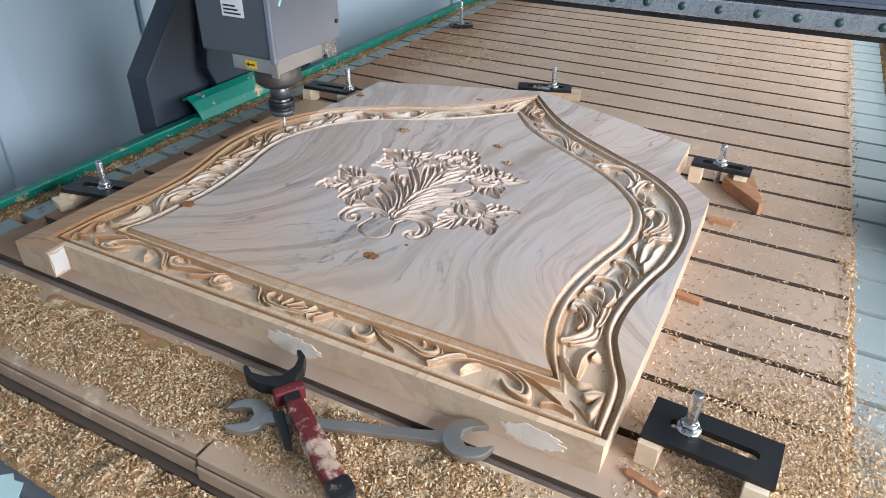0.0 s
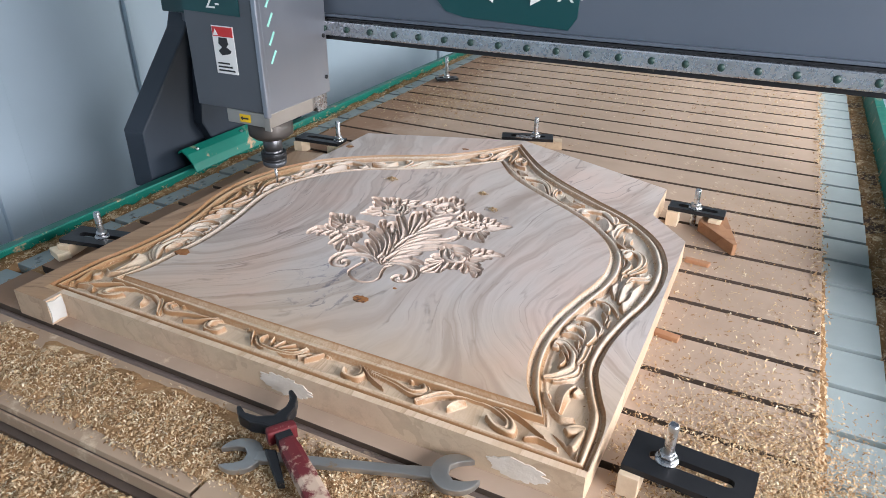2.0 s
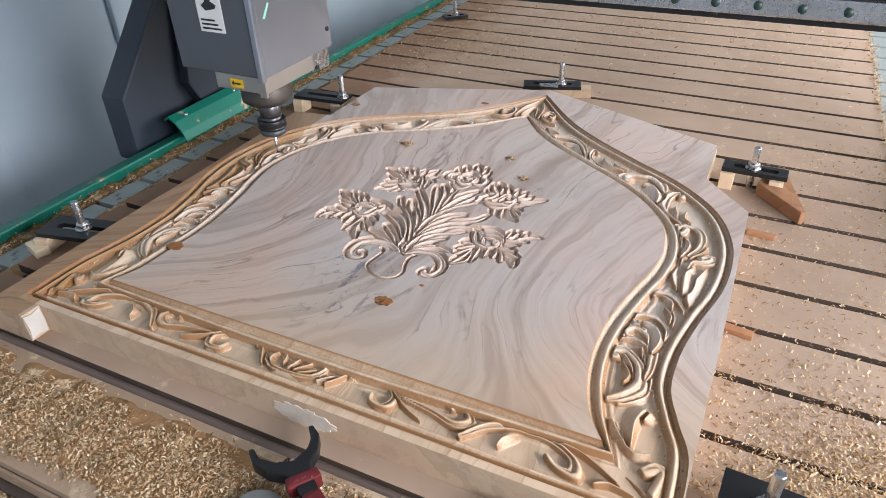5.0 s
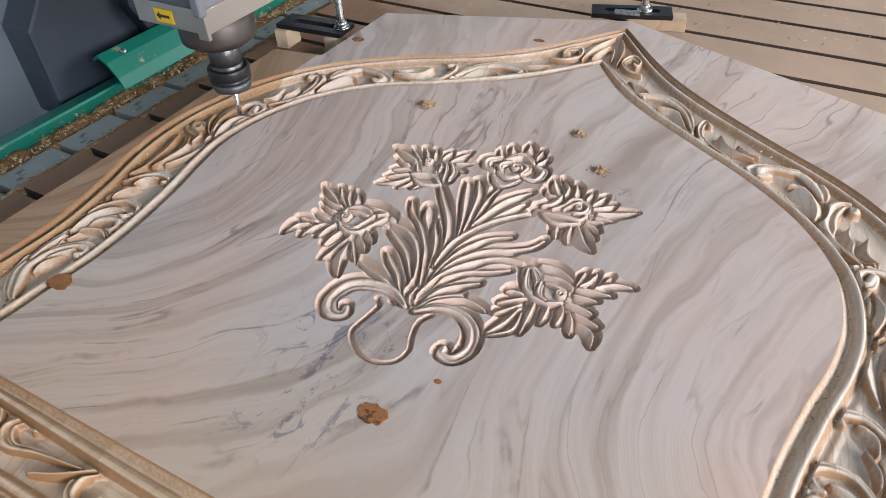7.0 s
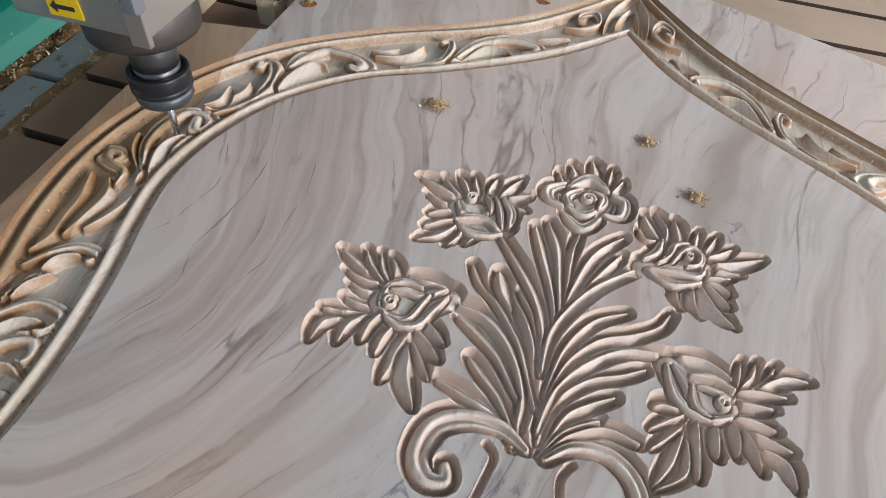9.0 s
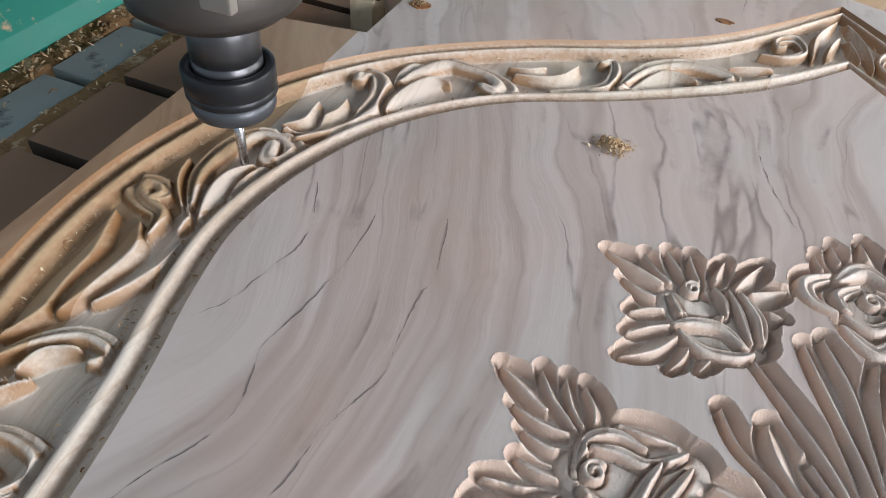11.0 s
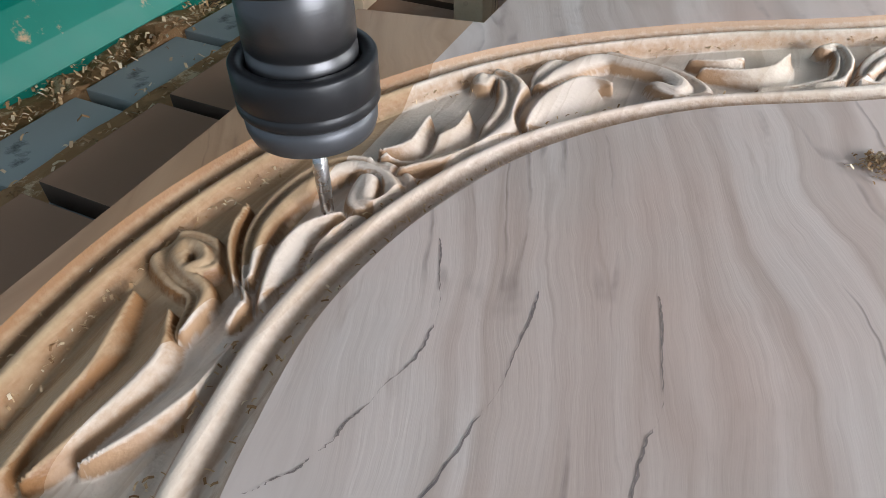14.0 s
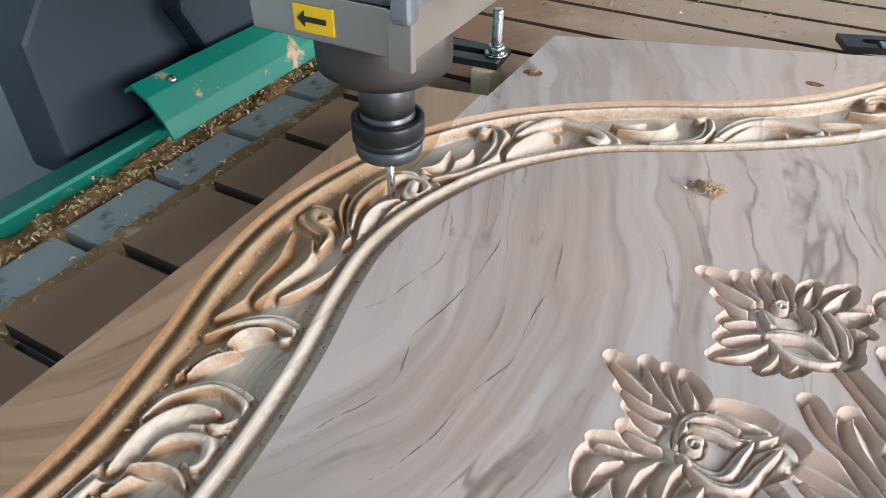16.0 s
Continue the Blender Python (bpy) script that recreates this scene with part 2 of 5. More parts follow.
    sap = calc(t, "MULTIPLY_ADD", tex_noise(t, P, 5, 4), 0.30, y)
    c = mix(t, ramp(t, sap, [(0.26, grey(1)), (0.46, grey(0))]), c, mix(t, 1.0, c, (0.95, 0.86, 0.73), "MULTIPLY"))
    t.links.new(c, b.inputs["Base Color"])
    t.links.new(calc(t, "MULTIPLY_ADD", fine, 0.22, 0.34), b.inputs["Roughness"])
    h = calc(t, "ADD", pores, calc(t, "MULTIPLY", tex_noise(t, coords(t, (1, 0.5, 1)), 40, 4), 0.6))
    bump(t, b, calc(t, "ADD", h, calc(t, "MULTIPLY", fine, 0.3)), 0.0004, 0.28)
    return m


WOOD = planed("planed_wood", (0.60, 0.53, 0.488), (0.515, 0.437, 0.390), (0.36, 0.285, 0.24), (0.15, 0.115, 0.10), (0.67, 0.51, 0.345))
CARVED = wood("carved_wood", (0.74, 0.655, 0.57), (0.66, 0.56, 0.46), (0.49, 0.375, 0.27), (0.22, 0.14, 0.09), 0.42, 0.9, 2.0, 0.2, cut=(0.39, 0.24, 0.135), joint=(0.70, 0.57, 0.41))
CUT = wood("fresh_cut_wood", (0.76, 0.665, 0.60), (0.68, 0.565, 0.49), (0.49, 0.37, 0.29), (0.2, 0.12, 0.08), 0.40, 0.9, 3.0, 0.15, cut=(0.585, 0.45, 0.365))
EDGE_WOOD = wood("sawn_edge_wood", (0.62, 0.47, 0.33), (0.52, 0.38, 0.26), (0.40, 0.28, 0.19), (0.2, 0.13, 0.09), 0.75, 0.7, 5.0, 0.4, "x")
PALE_WOOD = wood("pale_offcut_wood", (0.78, 0.66, 0.48), (0.68, 0.54, 0.38), (0.55, 0.41, 0.27), (0.35, 0.24, 0.15), 0.75, 0.6, 9.0, 0.3, "x")
RED_WOOD = wood("reddish_offcut_wood", (0.45, 0.24, 0.13), (0.36, 0.18, 0.09), (0.24, 0.11, 0.055), (0.12, 0.06, 0.03), 0.7, 0.5, 3.0, 0.4, "x")
TORN = speckled("torn_pale_wood", (0.78, 0.72, 0.64), (0.58, 0.49, 0.40), 120, 0.85, relief=0.003)
WHITE_END = speckled("white_sealed_end", (0.66, 0.65, 0.62), (0.45, 0.42, 0.37), 90, 0.6, dust=(0.5, 0.4, 0.3), dust_at=0.6, relief=0.002)
MDF = speckled("dusty_fibreboard", (0.475, 0.36, 0.275), (0.36, 0.265, 0.195), 45, 0.85, spec=0.2, dust=(0.62, 0.49, 0.36), dust_at=0.6, relief=0.0006)
browned(MDF, (0.27, 0.16, 0.098), -0.52, -0.36)
MDF_OLD = speckled("worn_fibreboard", (0.44, 0.32, 0.22), (0.30, 0.205, 0.135), 30, 0.85, dust=(0.6, 0.47, 0.33), dust_at=0.55, relief=0.0008)
MDF_EDGE = speckled("dark_fibreboard_edge", (0.10, 0.068, 0.048), (0.055, 0.038, 0.028), 60, 0.85)
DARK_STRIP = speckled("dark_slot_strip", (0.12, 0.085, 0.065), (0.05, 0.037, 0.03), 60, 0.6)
BED_GREY = speckled("grey_bed_paint", (0.33, 0.385, 0.385), (0.23, 0.275, 0.275), 40, 0.5, dust=(0.045, 0.06, 0.06), dust_at=0.62)
GREEN = speckled("green_machine_paint", (0.004, 0.165, 0.118), (0.003, 0.120, 0.088), 62, 0.5, spec=0.35, dust=(0.42, 0.27, 0.16), dust_at=0.585)
GREY_PAINT = speckled("dark_grey_machine_paint", (0.085, 0.095, 0.11), (0.06, 0.068, 0.08), 14, 0.42)
# the gantry's paint in two copies: light put into the beam, shade into the columns
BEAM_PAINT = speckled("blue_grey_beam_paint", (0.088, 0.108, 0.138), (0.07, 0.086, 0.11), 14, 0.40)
SHADED_PAINT = speckled("shaded_column_paint", (0.030, 0.040, 0.056), (0.020, 0.027, 0.038), 14, 0.5, spec=0.35)
SHEET = speckled("brushed_grey_sheet", (0.36, 0.38, 0.42), (0.29, 0.31, 0.35), 30, 0.33, 0.75, stretch=(1, 1, 0.1))
PLATE = speckled("bare_steel_plate", (0.52, 0.49, 0.45), (0.38, 0.34, 0.30), 40, 0.38, 0.85)
STEEL = speckled("bright_steel", (0.62, 0.62, 0.63), (0.45, 0.45, 0.46), 120, 0.28, 1.0)
SPINDLE_STEEL = speckled("turned_spindle_steel", (0.105, 0.092, 0.082), (0.06, 0.053, 0.048), 50, 0.5, 0.7, stretch=(0.2, 0.2, 4))
SHAFT_STEEL = speckled("ground_shaft_steel", (0.125, 0.125, 0.13), (0.07, 0.072, 0.076), 60, 0.38, 0.85, stretch=(0.2, 0.2, 4))
BLACK = speckled("black_oxide_steel", (0.022, 0.023, 0.026), (0.012, 0.013, 0.015), 70, 0.38, 0.3, dust=(0.4, 0.32, 0.22), dust_at=0.66)
NUT_GREY = speckled("grey_collet_nut", (0.105, 0.11, 0.12), (0.07, 0.075, 0.085), 60, 0.42, 0.6, stretch=(0.2, 0.2, 3))
WRENCH = speckled("dull_chrome_wrench", (0.50, 0.49, 0.47), (0.30, 0.29, 0.27), 90, 0.4, 0.9, dust=(0.5, 0.38, 0.25), dust_at=0.6)
RED = speckled("red_rubber_grip", (0.15, 0.012, 0.017), (0.085, 0.008, 0.010), 60, 0.55, dust=(0.50, 0.37, 0.28), dust_at=0.53)
WALL = speckled("pale_blue_wall_paint", (0.43, 0.525, 0.60), (0.33, 0.415, 0.48), 9, 0.7, dust=(0.24, 0.31, 0.35), dust_at=0.64, relief=0.001)
ROOF = speckled("grey_roof_sheet", (0.35, 0.36, 0.37), (0.26, 0.27, 0.28), 6, 0.7)
FLOOR = speckled("grey_concrete", (0.34, 0.33, 0.31), (0.23, 0.22, 0.205), 8, 0.85, dust=(0.45, 0.36, 0.26), dust_at=0.6, relief=0.002)
WHITE = speckled("white_sheet", (0.80, 0.82, 0.82), (0.70, 0.73, 0.74), 12, 0.5)
STICKER = speckled("white_sticker", (0.78, 0.78, 0.76), (0.68, 0.68, 0.66), 60, 0.4)
STICKER_RED = speckled("red_sticker", (0.55, 0.03, 0.03), (0.45, 0.025, 0.025), 60, 0.4)
STICKER_YELLOW = speckled("yellow_sticker", (0.80, 0.52, 0.01), (0.70, 0.44, 0.01), 60, 0.4)
INK = speckled("black_ink", (0.02, 0.02, 0.022), (0.012, 0.012, 0.014), 60, 0.5)
SIGN_GREEN = speckled("dark_green_sign", (0.004, 0.055, 0.058), (0.003, 0.042, 0.045), 20, 0.35)
MINT = speckled("mint_label_stripe", (0.35, 0.72, 0.62), (0.28, 0.62, 0.53), 60, 0.4)
KNOT = speckled("orange_knot_filler", (0.40, 0.17, 0.05), (0.20, 0.075, 0.025), 260, 0.75, dust=(0.085, 0.04, 0.02), dust_at=0.52, relief=0.002)
BROWN_DARK = speckled("rusty_brown_steel", (0.12, 0.06, 0.035), (0.06, 0.03, 0.02), 20, 0.7)
MINERAL = speckled("dark_mineral_line", (0.16, 0.135, 0.13), (0.28, 0.225, 0.195), 150, 0.7)
FLAKED = speckled("flaked_white_and_teal_paint", (0.62, 0.74, 0.76), (0.10, 0.36, 0.36), 50, 0.5, dust=(0.05, 0.055, 0.06), dust_at=0.56)
TUBE = speckled("dusty_brown_tube", (0.20, 0.15, 0.125), (0.11, 0.08, 0.068), 50, 0.55, dust=(0.40, 0.30, 0.21), dust_at=0.6)
OUT_GREEN = speckled("rail_hole_plug", (0.02, 0.055, 0.045), (0.012, 0.035, 0.03), 80, 0.5)


def chip_material():
    m, t, b = mat("wood_shavings", 0.8, 0.0, 0.2)
    g = t.nodes.new("ShaderNodeNewGeometry")
    c = ramp(t, g.outputs["Random Per Island"], [(0.0, (0.20, 0.105, 0.045)), (0.30, (0.42, 0.26, 0.13)), (0.65, (0.60, 0.43, 0.25)), (0.90, (0.70, 0.55, 0.36)), (1.0, (0.80, 0.70, 0.52))])
    t.links.new(c, b.inputs["Base Color"])
    return m


CHIPS = chip_material()
DUST = speckled("sawdust_heap", (0.40, 0.245, 0.125), (0.27, 0.15, 0.07), 110, 0.95, dust=(0.70, 0.54, 0.35), dust_at=0.55, relief=0.004, spec=0.1)


# ---- mesh helpers ----
def part(name, bm, material, parent=None, label=""):
    me = bpy.data.meshes.new(name)
    bm.to_mesh(me)
    bm.free()
    me.materials.append(material)
    ob = new(name, me)
    ob.parent = parent
    if label:
        ob["label"] = label
    return ob


def lattice(name, verts, quads, material, parent=None, label="", smooth=True):
    me = bpy.data.meshes.new(name)
    me.vertices.add(len(verts))
    me.vertices.foreach_set("co", np.asarray(verts, dtype=np.float32).ravel())
    q = np.asarray(quads, dtype=np.int32)
    me.loops.add(q.size)
    me.loops.foreach_set("vertex_index", q.ravel())
    me.polygons.add(len(q))
    me.polygons.foreach_set("loop_start", np.arange(0, q.size, q.shape[1], dtype=np.int32))
    me.polygons.foreach_set("use_smooth", np.full(len(q), smooth))
    me.update(calc_edges=True)
    me.materials.append(material)
    ob = new(name, me)
    ob.parent = parent
    if label:
        ob["label"] = label
    return ob


def grid_quads(n, m):
    i = np.arange(n * m).reshape(n, m)
    return np.stack([i[:-1, :-1], i[1:, :-1], i[1:, 1:], i[:-1, 1:]], -1).reshape(-1, 4)


def empty(name, at=(0, 0, 0), rz=0.0):
    ob = new(name)
    ob.empty_display_size = 0.02
    ob.matrix_world = pose(*at, 0, 0, rz)
    return ob


def box(x0, x1, y0, y1, z0, z1, bev=0.0, seg=2, bm=None):
    own = bm or bmesh.new()
    r = bmesh.ops.create_cube(own, size=1.0)
    for v in r["verts"]:
        v.co = Vector((x0 + (v.co.x + 0.5) * (x1 - x0), y0 + (v.co.y + 0.5) * (y1 - y0), z0 + (v.co.z + 0.5) * (z1 - z0)))
    if bev:
        es = {e for v in r["verts"] for e in v.link_edges}
        bmesh.ops.bevel(own, geom=list(es), offset=bev, segments=seg, affect="EDGES", profile=0.6)
    return own


def prism(pts, z0, z1, bev=0.0, axis="z", bm=None):
    """A polygon drawn out along z (or along x, with pts as y, z)."""
    own = bm or bmesh.new()
    put = (lambda a, b, h: (a, b, h)) if axis == "z" else ((lambda a, b, h: (h, a, b)) if axis == "x" else (lambda a, b, h: (a, h, b)))
    low = [own.verts.new(put(a, b, z0)) for a, b in pts]
    top = [own.verts.new(put(a, b, z1)) for a, b in pts]
    n = len(pts)
    fs = [own.faces.new(top), own.faces.new(low[::-1])]
    for k in range(n):
        fs.append(own.faces.new((low[k], low[(k + 1) % n], top[(k + 1) % n], top[k])))
    bmesh.ops.recalc_face_normals(own, faces=fs)
    if bev:
        es = {e for f in fs for e in f.edges}
        bmesh.ops.bevel(own, geom=list(es), offset=bev, segments=2, affect="EDGES", profile=0.6)
    return own


def lathe(profile, seg=40, at=(0, 0, 0)):
    """Turned shape: profile of (radius, z) from below upwards."""
    bm = bmesh.new()
    rings = []
    for r, z in profile:
        rings.append([bm.verts.new((at[0] + r * math.cos(2 * math.pi * k / seg), at[1] + r * math.sin(2 * math.pi * k / seg), at[2] + z)) for k in range(seg)])
    for a, b in zip(rings, rings[1:]):
        for k in range(seg):
            f = bm.faces.new((a[k], a[(k + 1) % seg], b[(k + 1) % seg], b[k]))
            f.smooth = True
    bm.faces.new(rings[0][::-1])
    bm.faces.new(rings[-1])
    sharp = [e for e in bm.edges if len(e.link_faces) == 2 and e.calc_face_angle(0) > 0.7]
    for e in sharp:
        e.smooth = False
    return bm


def smooth_line(pts, n):
    """Points along a rounded line through pts."""
    p = np.array([pts[0], *pts, pts[-1]], dtype=float)
    out = []
    segs = len(pts) - 1
    for k in range(segs):
        a, b, c, d = p[k:k + 4]
        t = np.linspace(0, 1, max(2, n // segs), endpoint=(k == segs - 1))[:, None]
        out.append(0.5 * (2 * b + (c - a) * t + (2 * a - 5 * b + 4 * c - d) * t ** 2 + (3 * b - a - 3 * c + d) * t ** 3))
    return np.vstack(out)


def chips(name, n, place, size, label, seed, lift=0.0):
    """Curled wood shavings strewn by place(rng, n) -> x, y, z: one heap."""
    rng = np.random.default_rng(seed)
    x, y, z = place(rng, n)
    n = len(x)
    a = rng.uniform(0, 2 * np.pi, n)
    L = size * rng.uniform(0.4, 1.5, n)
    W = L * rng.uniform(0.16, 0.36, n)
    curl = L * rng.uniform(0.05, 0.4, n)
    tilt = rng.normal(0, 0.35, n)
    base = z + lift + rng.uniform(0.0, 0.35, n) * size
    d = np.stack([np.cos(a), np.sin(a)], 1)
    e = np.stack([-np.sin(a), np.cos(a)], 1)
    vs = []
    for u, h in ((-0.5, 0.0), (0.0, 1.0), (0.5, 0.0)):
        for w in (-0.5, 0.5):
            px = x + d[:, 0] * L * u + e[:, 0] * W * w
            py = y + d[:, 1] * L * u + e[:, 1] * W * w
            pz = base + curl * h + W * w * tilt + L * u * tilt * 0.5
            vs.append(np.stack([px, py, pz], 1))
    V = np.stack(vs, 1).reshape(-1, 3)
    o = (np.arange(n) * 6)[:, None]
    Q = np.concatenate([o + np.array([0, 2, 3, 1]), o + np.array([2, 4, 5, 3])])
    ob = lattice(name, V, Q, CHIPS, smooth=False)
    return tagged(ob, label, "wood shavings", kind="stuff")


# ---- the workshop ----
floor = tagged(part("floor", box(-1.5, 2.6, -2.7, 4.6, -1.0, -0.86), FLOOR), "dusty grey concrete workshop floor", "floor", kind="structure")
ceiling = tagged(part("ceiling", box(-1.5, 2.6, -2.7, 4.6, 2.3, 2.36), ROOF), "grey sheet metal workshop ceiling", "ceiling", kind="structure")
wall_west = tagged(part("wall_west", box(-1.45, -1.3, -2.7, 4.6, -0.86, 2.3), WALL), "pale blue painted wall with damp stains", "wall", kind="structure")
wall_north = tagged(part("wall_north", box(-1.3, 2.4, 4.45, 4.6, -0.86, 2.3), WALL), "pale blue painted end wall", "wall", kind="structure")
bm = box(2.4, 2.55, -2.7, -1.5, -0.86, 2.3)
box(2.4, 2.55, 0.7, 1.4, -0.86, 2.3, bm=bm)
box(2.4, 2.55, 3.3, 4.6, -0.86, 2.3, bm=bm)
box(2.4, 2.55, -1.5, 0.7, 1.75, 2.3, bm=bm)
box(2.4, 2.55, 1.4, 3.3, 1.9, 2.3, bm=bm)
wall_east = tagged(part("wall_east", bm, WALL), "pale blue wall with two wide open doorways", "wall", kind="structure")
bm = box(-1.3, 2.4, -2.7, -2.55, -0.86, 0.75)
box(-1.3, -1.5 + 0.02, -2.7, -2.55, 0.75, 2.3, bm=bm)
box(0.95, 2.4, -2.7, -2.55, 0.75, 2.3, bm=bm)
box(-1.3, 0.95, -2.7, -2.55, 2.22, 2.3, bm=bm)
wall_south = tagged(part("wall_south", bm, WALL), "pale blue wall with a wide shutter opening", "wall", kind="structure")
ground = tagged(part("ground", box(-60, 60, -60, 60, -1.06, -1.01), FLOOR), "pale concrete yard round the workshop", "ground", kind="structure")
for x, w in ((0.42, 0.10), (0.95, 0.012), (-0.6, 0.10), (1.9, 0.10), (3.1, 0.1)):
    tagged(part("wall_pilaster", box(-1.3, -1.282, x, x + w, -0.86, 2.3, 0.004), WALL), "shallow painted strip on the wall", "wall strip", kind="structure")

# ---- the carved panel ----
TOP = 0.045
panel = tagged(empty("carved_panel", (0, 0, 0)), "pale wooden panel with carved border and bouquet, clamped down", "carved panel")

# the border's inner and outer line on the east and the west side, from the foot to the peak
INNER_E = [(0.365, 0.087), (0.34, 0.125), (0.324, 0.18), (0.319, 0.24), (0.324, 0.3), (0.338, 0.368), (0.353, 0.428), (0.357, 0.486), (0.343, 0.553), (0.301, 0.617), (0.24, 0.672), (0.164, 0.724), (0.091, 0.775), (0.041, 0.821), (-0.006, 0.886)]
OUTER_E = [(0.455, 0.01), (0.454, 0.095), (0.435, 0.146), (0.419, 0.195), (0.42, 0.262), (0.433, 0.334), (0.45, 0.404), (0.456, 0.475), (0.449, 0.547), (0.417, 0.629), (0.351, 0.704), (0.257, 0.769), (0.16, 0.84), (0.084, 0.912), (-0.006, 1.03)]
INNER_W = [(-0.365, 0.087), (-0.349, 0.125), (-0.344, 0.18), (-0.339, 0.24), (-0.342, 0.3), (-0.353, 0.37), (-0.367, 0.429), (-0.374, 0.486), (-0.363, 0.552), (-0.331, 0.622), (-0.272, 0.684), (-0.191, 0.73), (-0.116, 0.778), (-0.063, 0.821), (-0.006, 0.886)]
OUTER_W = [(-0.455, 0.01), (-0.456, 0.095), (-0.447, 0.145), (-0.44, 0.195), (-0.44, 0.262), (-0.454, 0.335), (-0.473, 0.404), (-0.481, 0.475), (-0.473, 0.547), (-0.445, 0.632), (-0.386, 0.716), (-0.294, 0.788), (-0.188, 0.847), (-0.106, 0.911), (-0.006, 1.03)]
DEPTH = 0.0105


def dome(d, w):
    q = np.clip(1 - (d / np.maximum(w, 1e-6)) ** 2, 0, 1)
    return np.sqrt(q)


class Relief:
    """Raised leaves, stems and scrolls over a sunk ground, on a grid of points."""

    def __init__(self, X, Y):
        self.X, self.Y = X, Y
        self.rise = np.zeros_like(X)
        self.gap = np.full_like(X, 1.0)

    def stroke(self, pts, w0, w1, w2, amp=1.0, vein=0.0, n=26, peak=0.5, reach=0.012, roof=False):
        """A rounded ridge along pts, w0 wide at the start, w1 at its fullest and w2 at the end."""
        P = smooth_line(pts, n)
        m = max(w0, w1, w2) + reach
        lo, hi = P.min(0) - m, P.max(0) + m
        box_ = (self.X >= lo[0]) & (self.X <= hi[0]) & (self.Y >= lo[1]) & (self.Y <= hi[1])
        if not box_.any():
            return
        r, c = np.where(box_)
        sl = (slice(r.min(), r.max() + 1), slice(c.min(), c.max() + 1))
        X, Y = self.X[sl], self.Y[sl]
        best, bt, side = np.full(X.shape, 9.0), np.zeros(X.shape), np.zeros(X.shape)
        k = len(P) - 1
        for i in range(k):
            ax, ay = P[i]
            dx, dy = P[i + 1] - P[i]
            L2 = dx * dx + dy * dy + 1e-12
            t = np.clip(((X - ax) * dx + (Y - ay) * dy) / L2, 0, 1)
            ex, ey = X - ax - t * dx, Y - ay - t * dy
            d = np.hypot(ex, ey)
            near = d < best
            best = np.where(near, d, best)
            bt = np.where(near, (i + t) / k, bt)
            side = np.where(near, np.sign(dx * ey - dy * ex), side)
        w = np.where(bt < peak, w0 + (w1 - w0) * np.sin(np.pi / 2 * bt / peak), w2 + (w1 - w2) * np.cos(np.pi / 2 * (bt - peak) / (1 - peak)) ** 0.8)
        h = amp * (0.12 + 0.88 * dome(best, w) ** 0.85)
        off = best * side / np.maximum(w, 1e-6)
        if roof:
            ridge = 0.34
            q = np.where(off > ridge, (1 - off) / (1 - ridge), (1 + off) / (1 + ridge))
            h = amp * (0.04 + 0.96 * np.clip(q, 0, 1) ** 0.95)
        elif vein:
            h = h * (1 - vein * np.exp(-((off - 0.25) / 0.28) ** 2) * np.clip(4 * (1 - bt), 0, 1))
        d = best - w
        self.rise[sl] = np.where(d < 0, h, self.rise[sl] * np.clip(d / 0.0019, 0, 1) ** 0.7)
        self.gap[sl] = np.minimum(self.gap[sl], d)

    def curl(self, x, y, r0, r1, a0, turns, w0, w1, amp=0.95, vein=0.35):
        n = max(6, int(abs(turns) * 10))
        pts = []
        for k in range(n + 1):
            f = k / n
            r = r0 + (r1 - r0) * f
            a = radians(a0) + 2 * math.pi * turns * f
            pts.append((x + r * math.cos(a), y + r * math.sin(a)))
        self.stroke(pts, w0, (w0 + w1) * 0.5, w1, amp, vein, n * 3)


def profile(n, w, motif, fade):
    """Height below the face across the border: cove and bead, sunk ground with its carving, then bead and cove to the rim."""
    b = w - n
    mm_n = (0, 1.2, 7.2, 8.6, 12.0, 15.5, 18.0, 19.6, 21.5, 25.2, 26.8, 31.0, 33.0, 36.0)
    mm_z = (0, -2.2, -8.2, -8.4, -4.6, -1.6, -1.0, -1.6, -5.0, -10.6, -10.9, -9.0, -9.0, -10.5)
    z = np.interp(n * 1000, mm_n, mm_z) * 0.001
    mm_b = (0, 1.0, 6.0, 7.6, 10.0, 13.0, 15.2, 17.5, 22.0, 24.0, 26.0)
    zb = np.interp(b * 1000, mm_b, (0, -2.4, -8.6, -9.0, -4.0, -1.6, -1.4, -3.4, -9.5, -11.4, -10.5)) * 0.001
    inside = (n >= 0.0262) & (b >= 0.0238)
    z = np.where(b < 0.026, zb, z)
    return np.where(inside, np.maximum(z, -DEPTH + (DEPTH - 0.0010) * motif * fade), z)


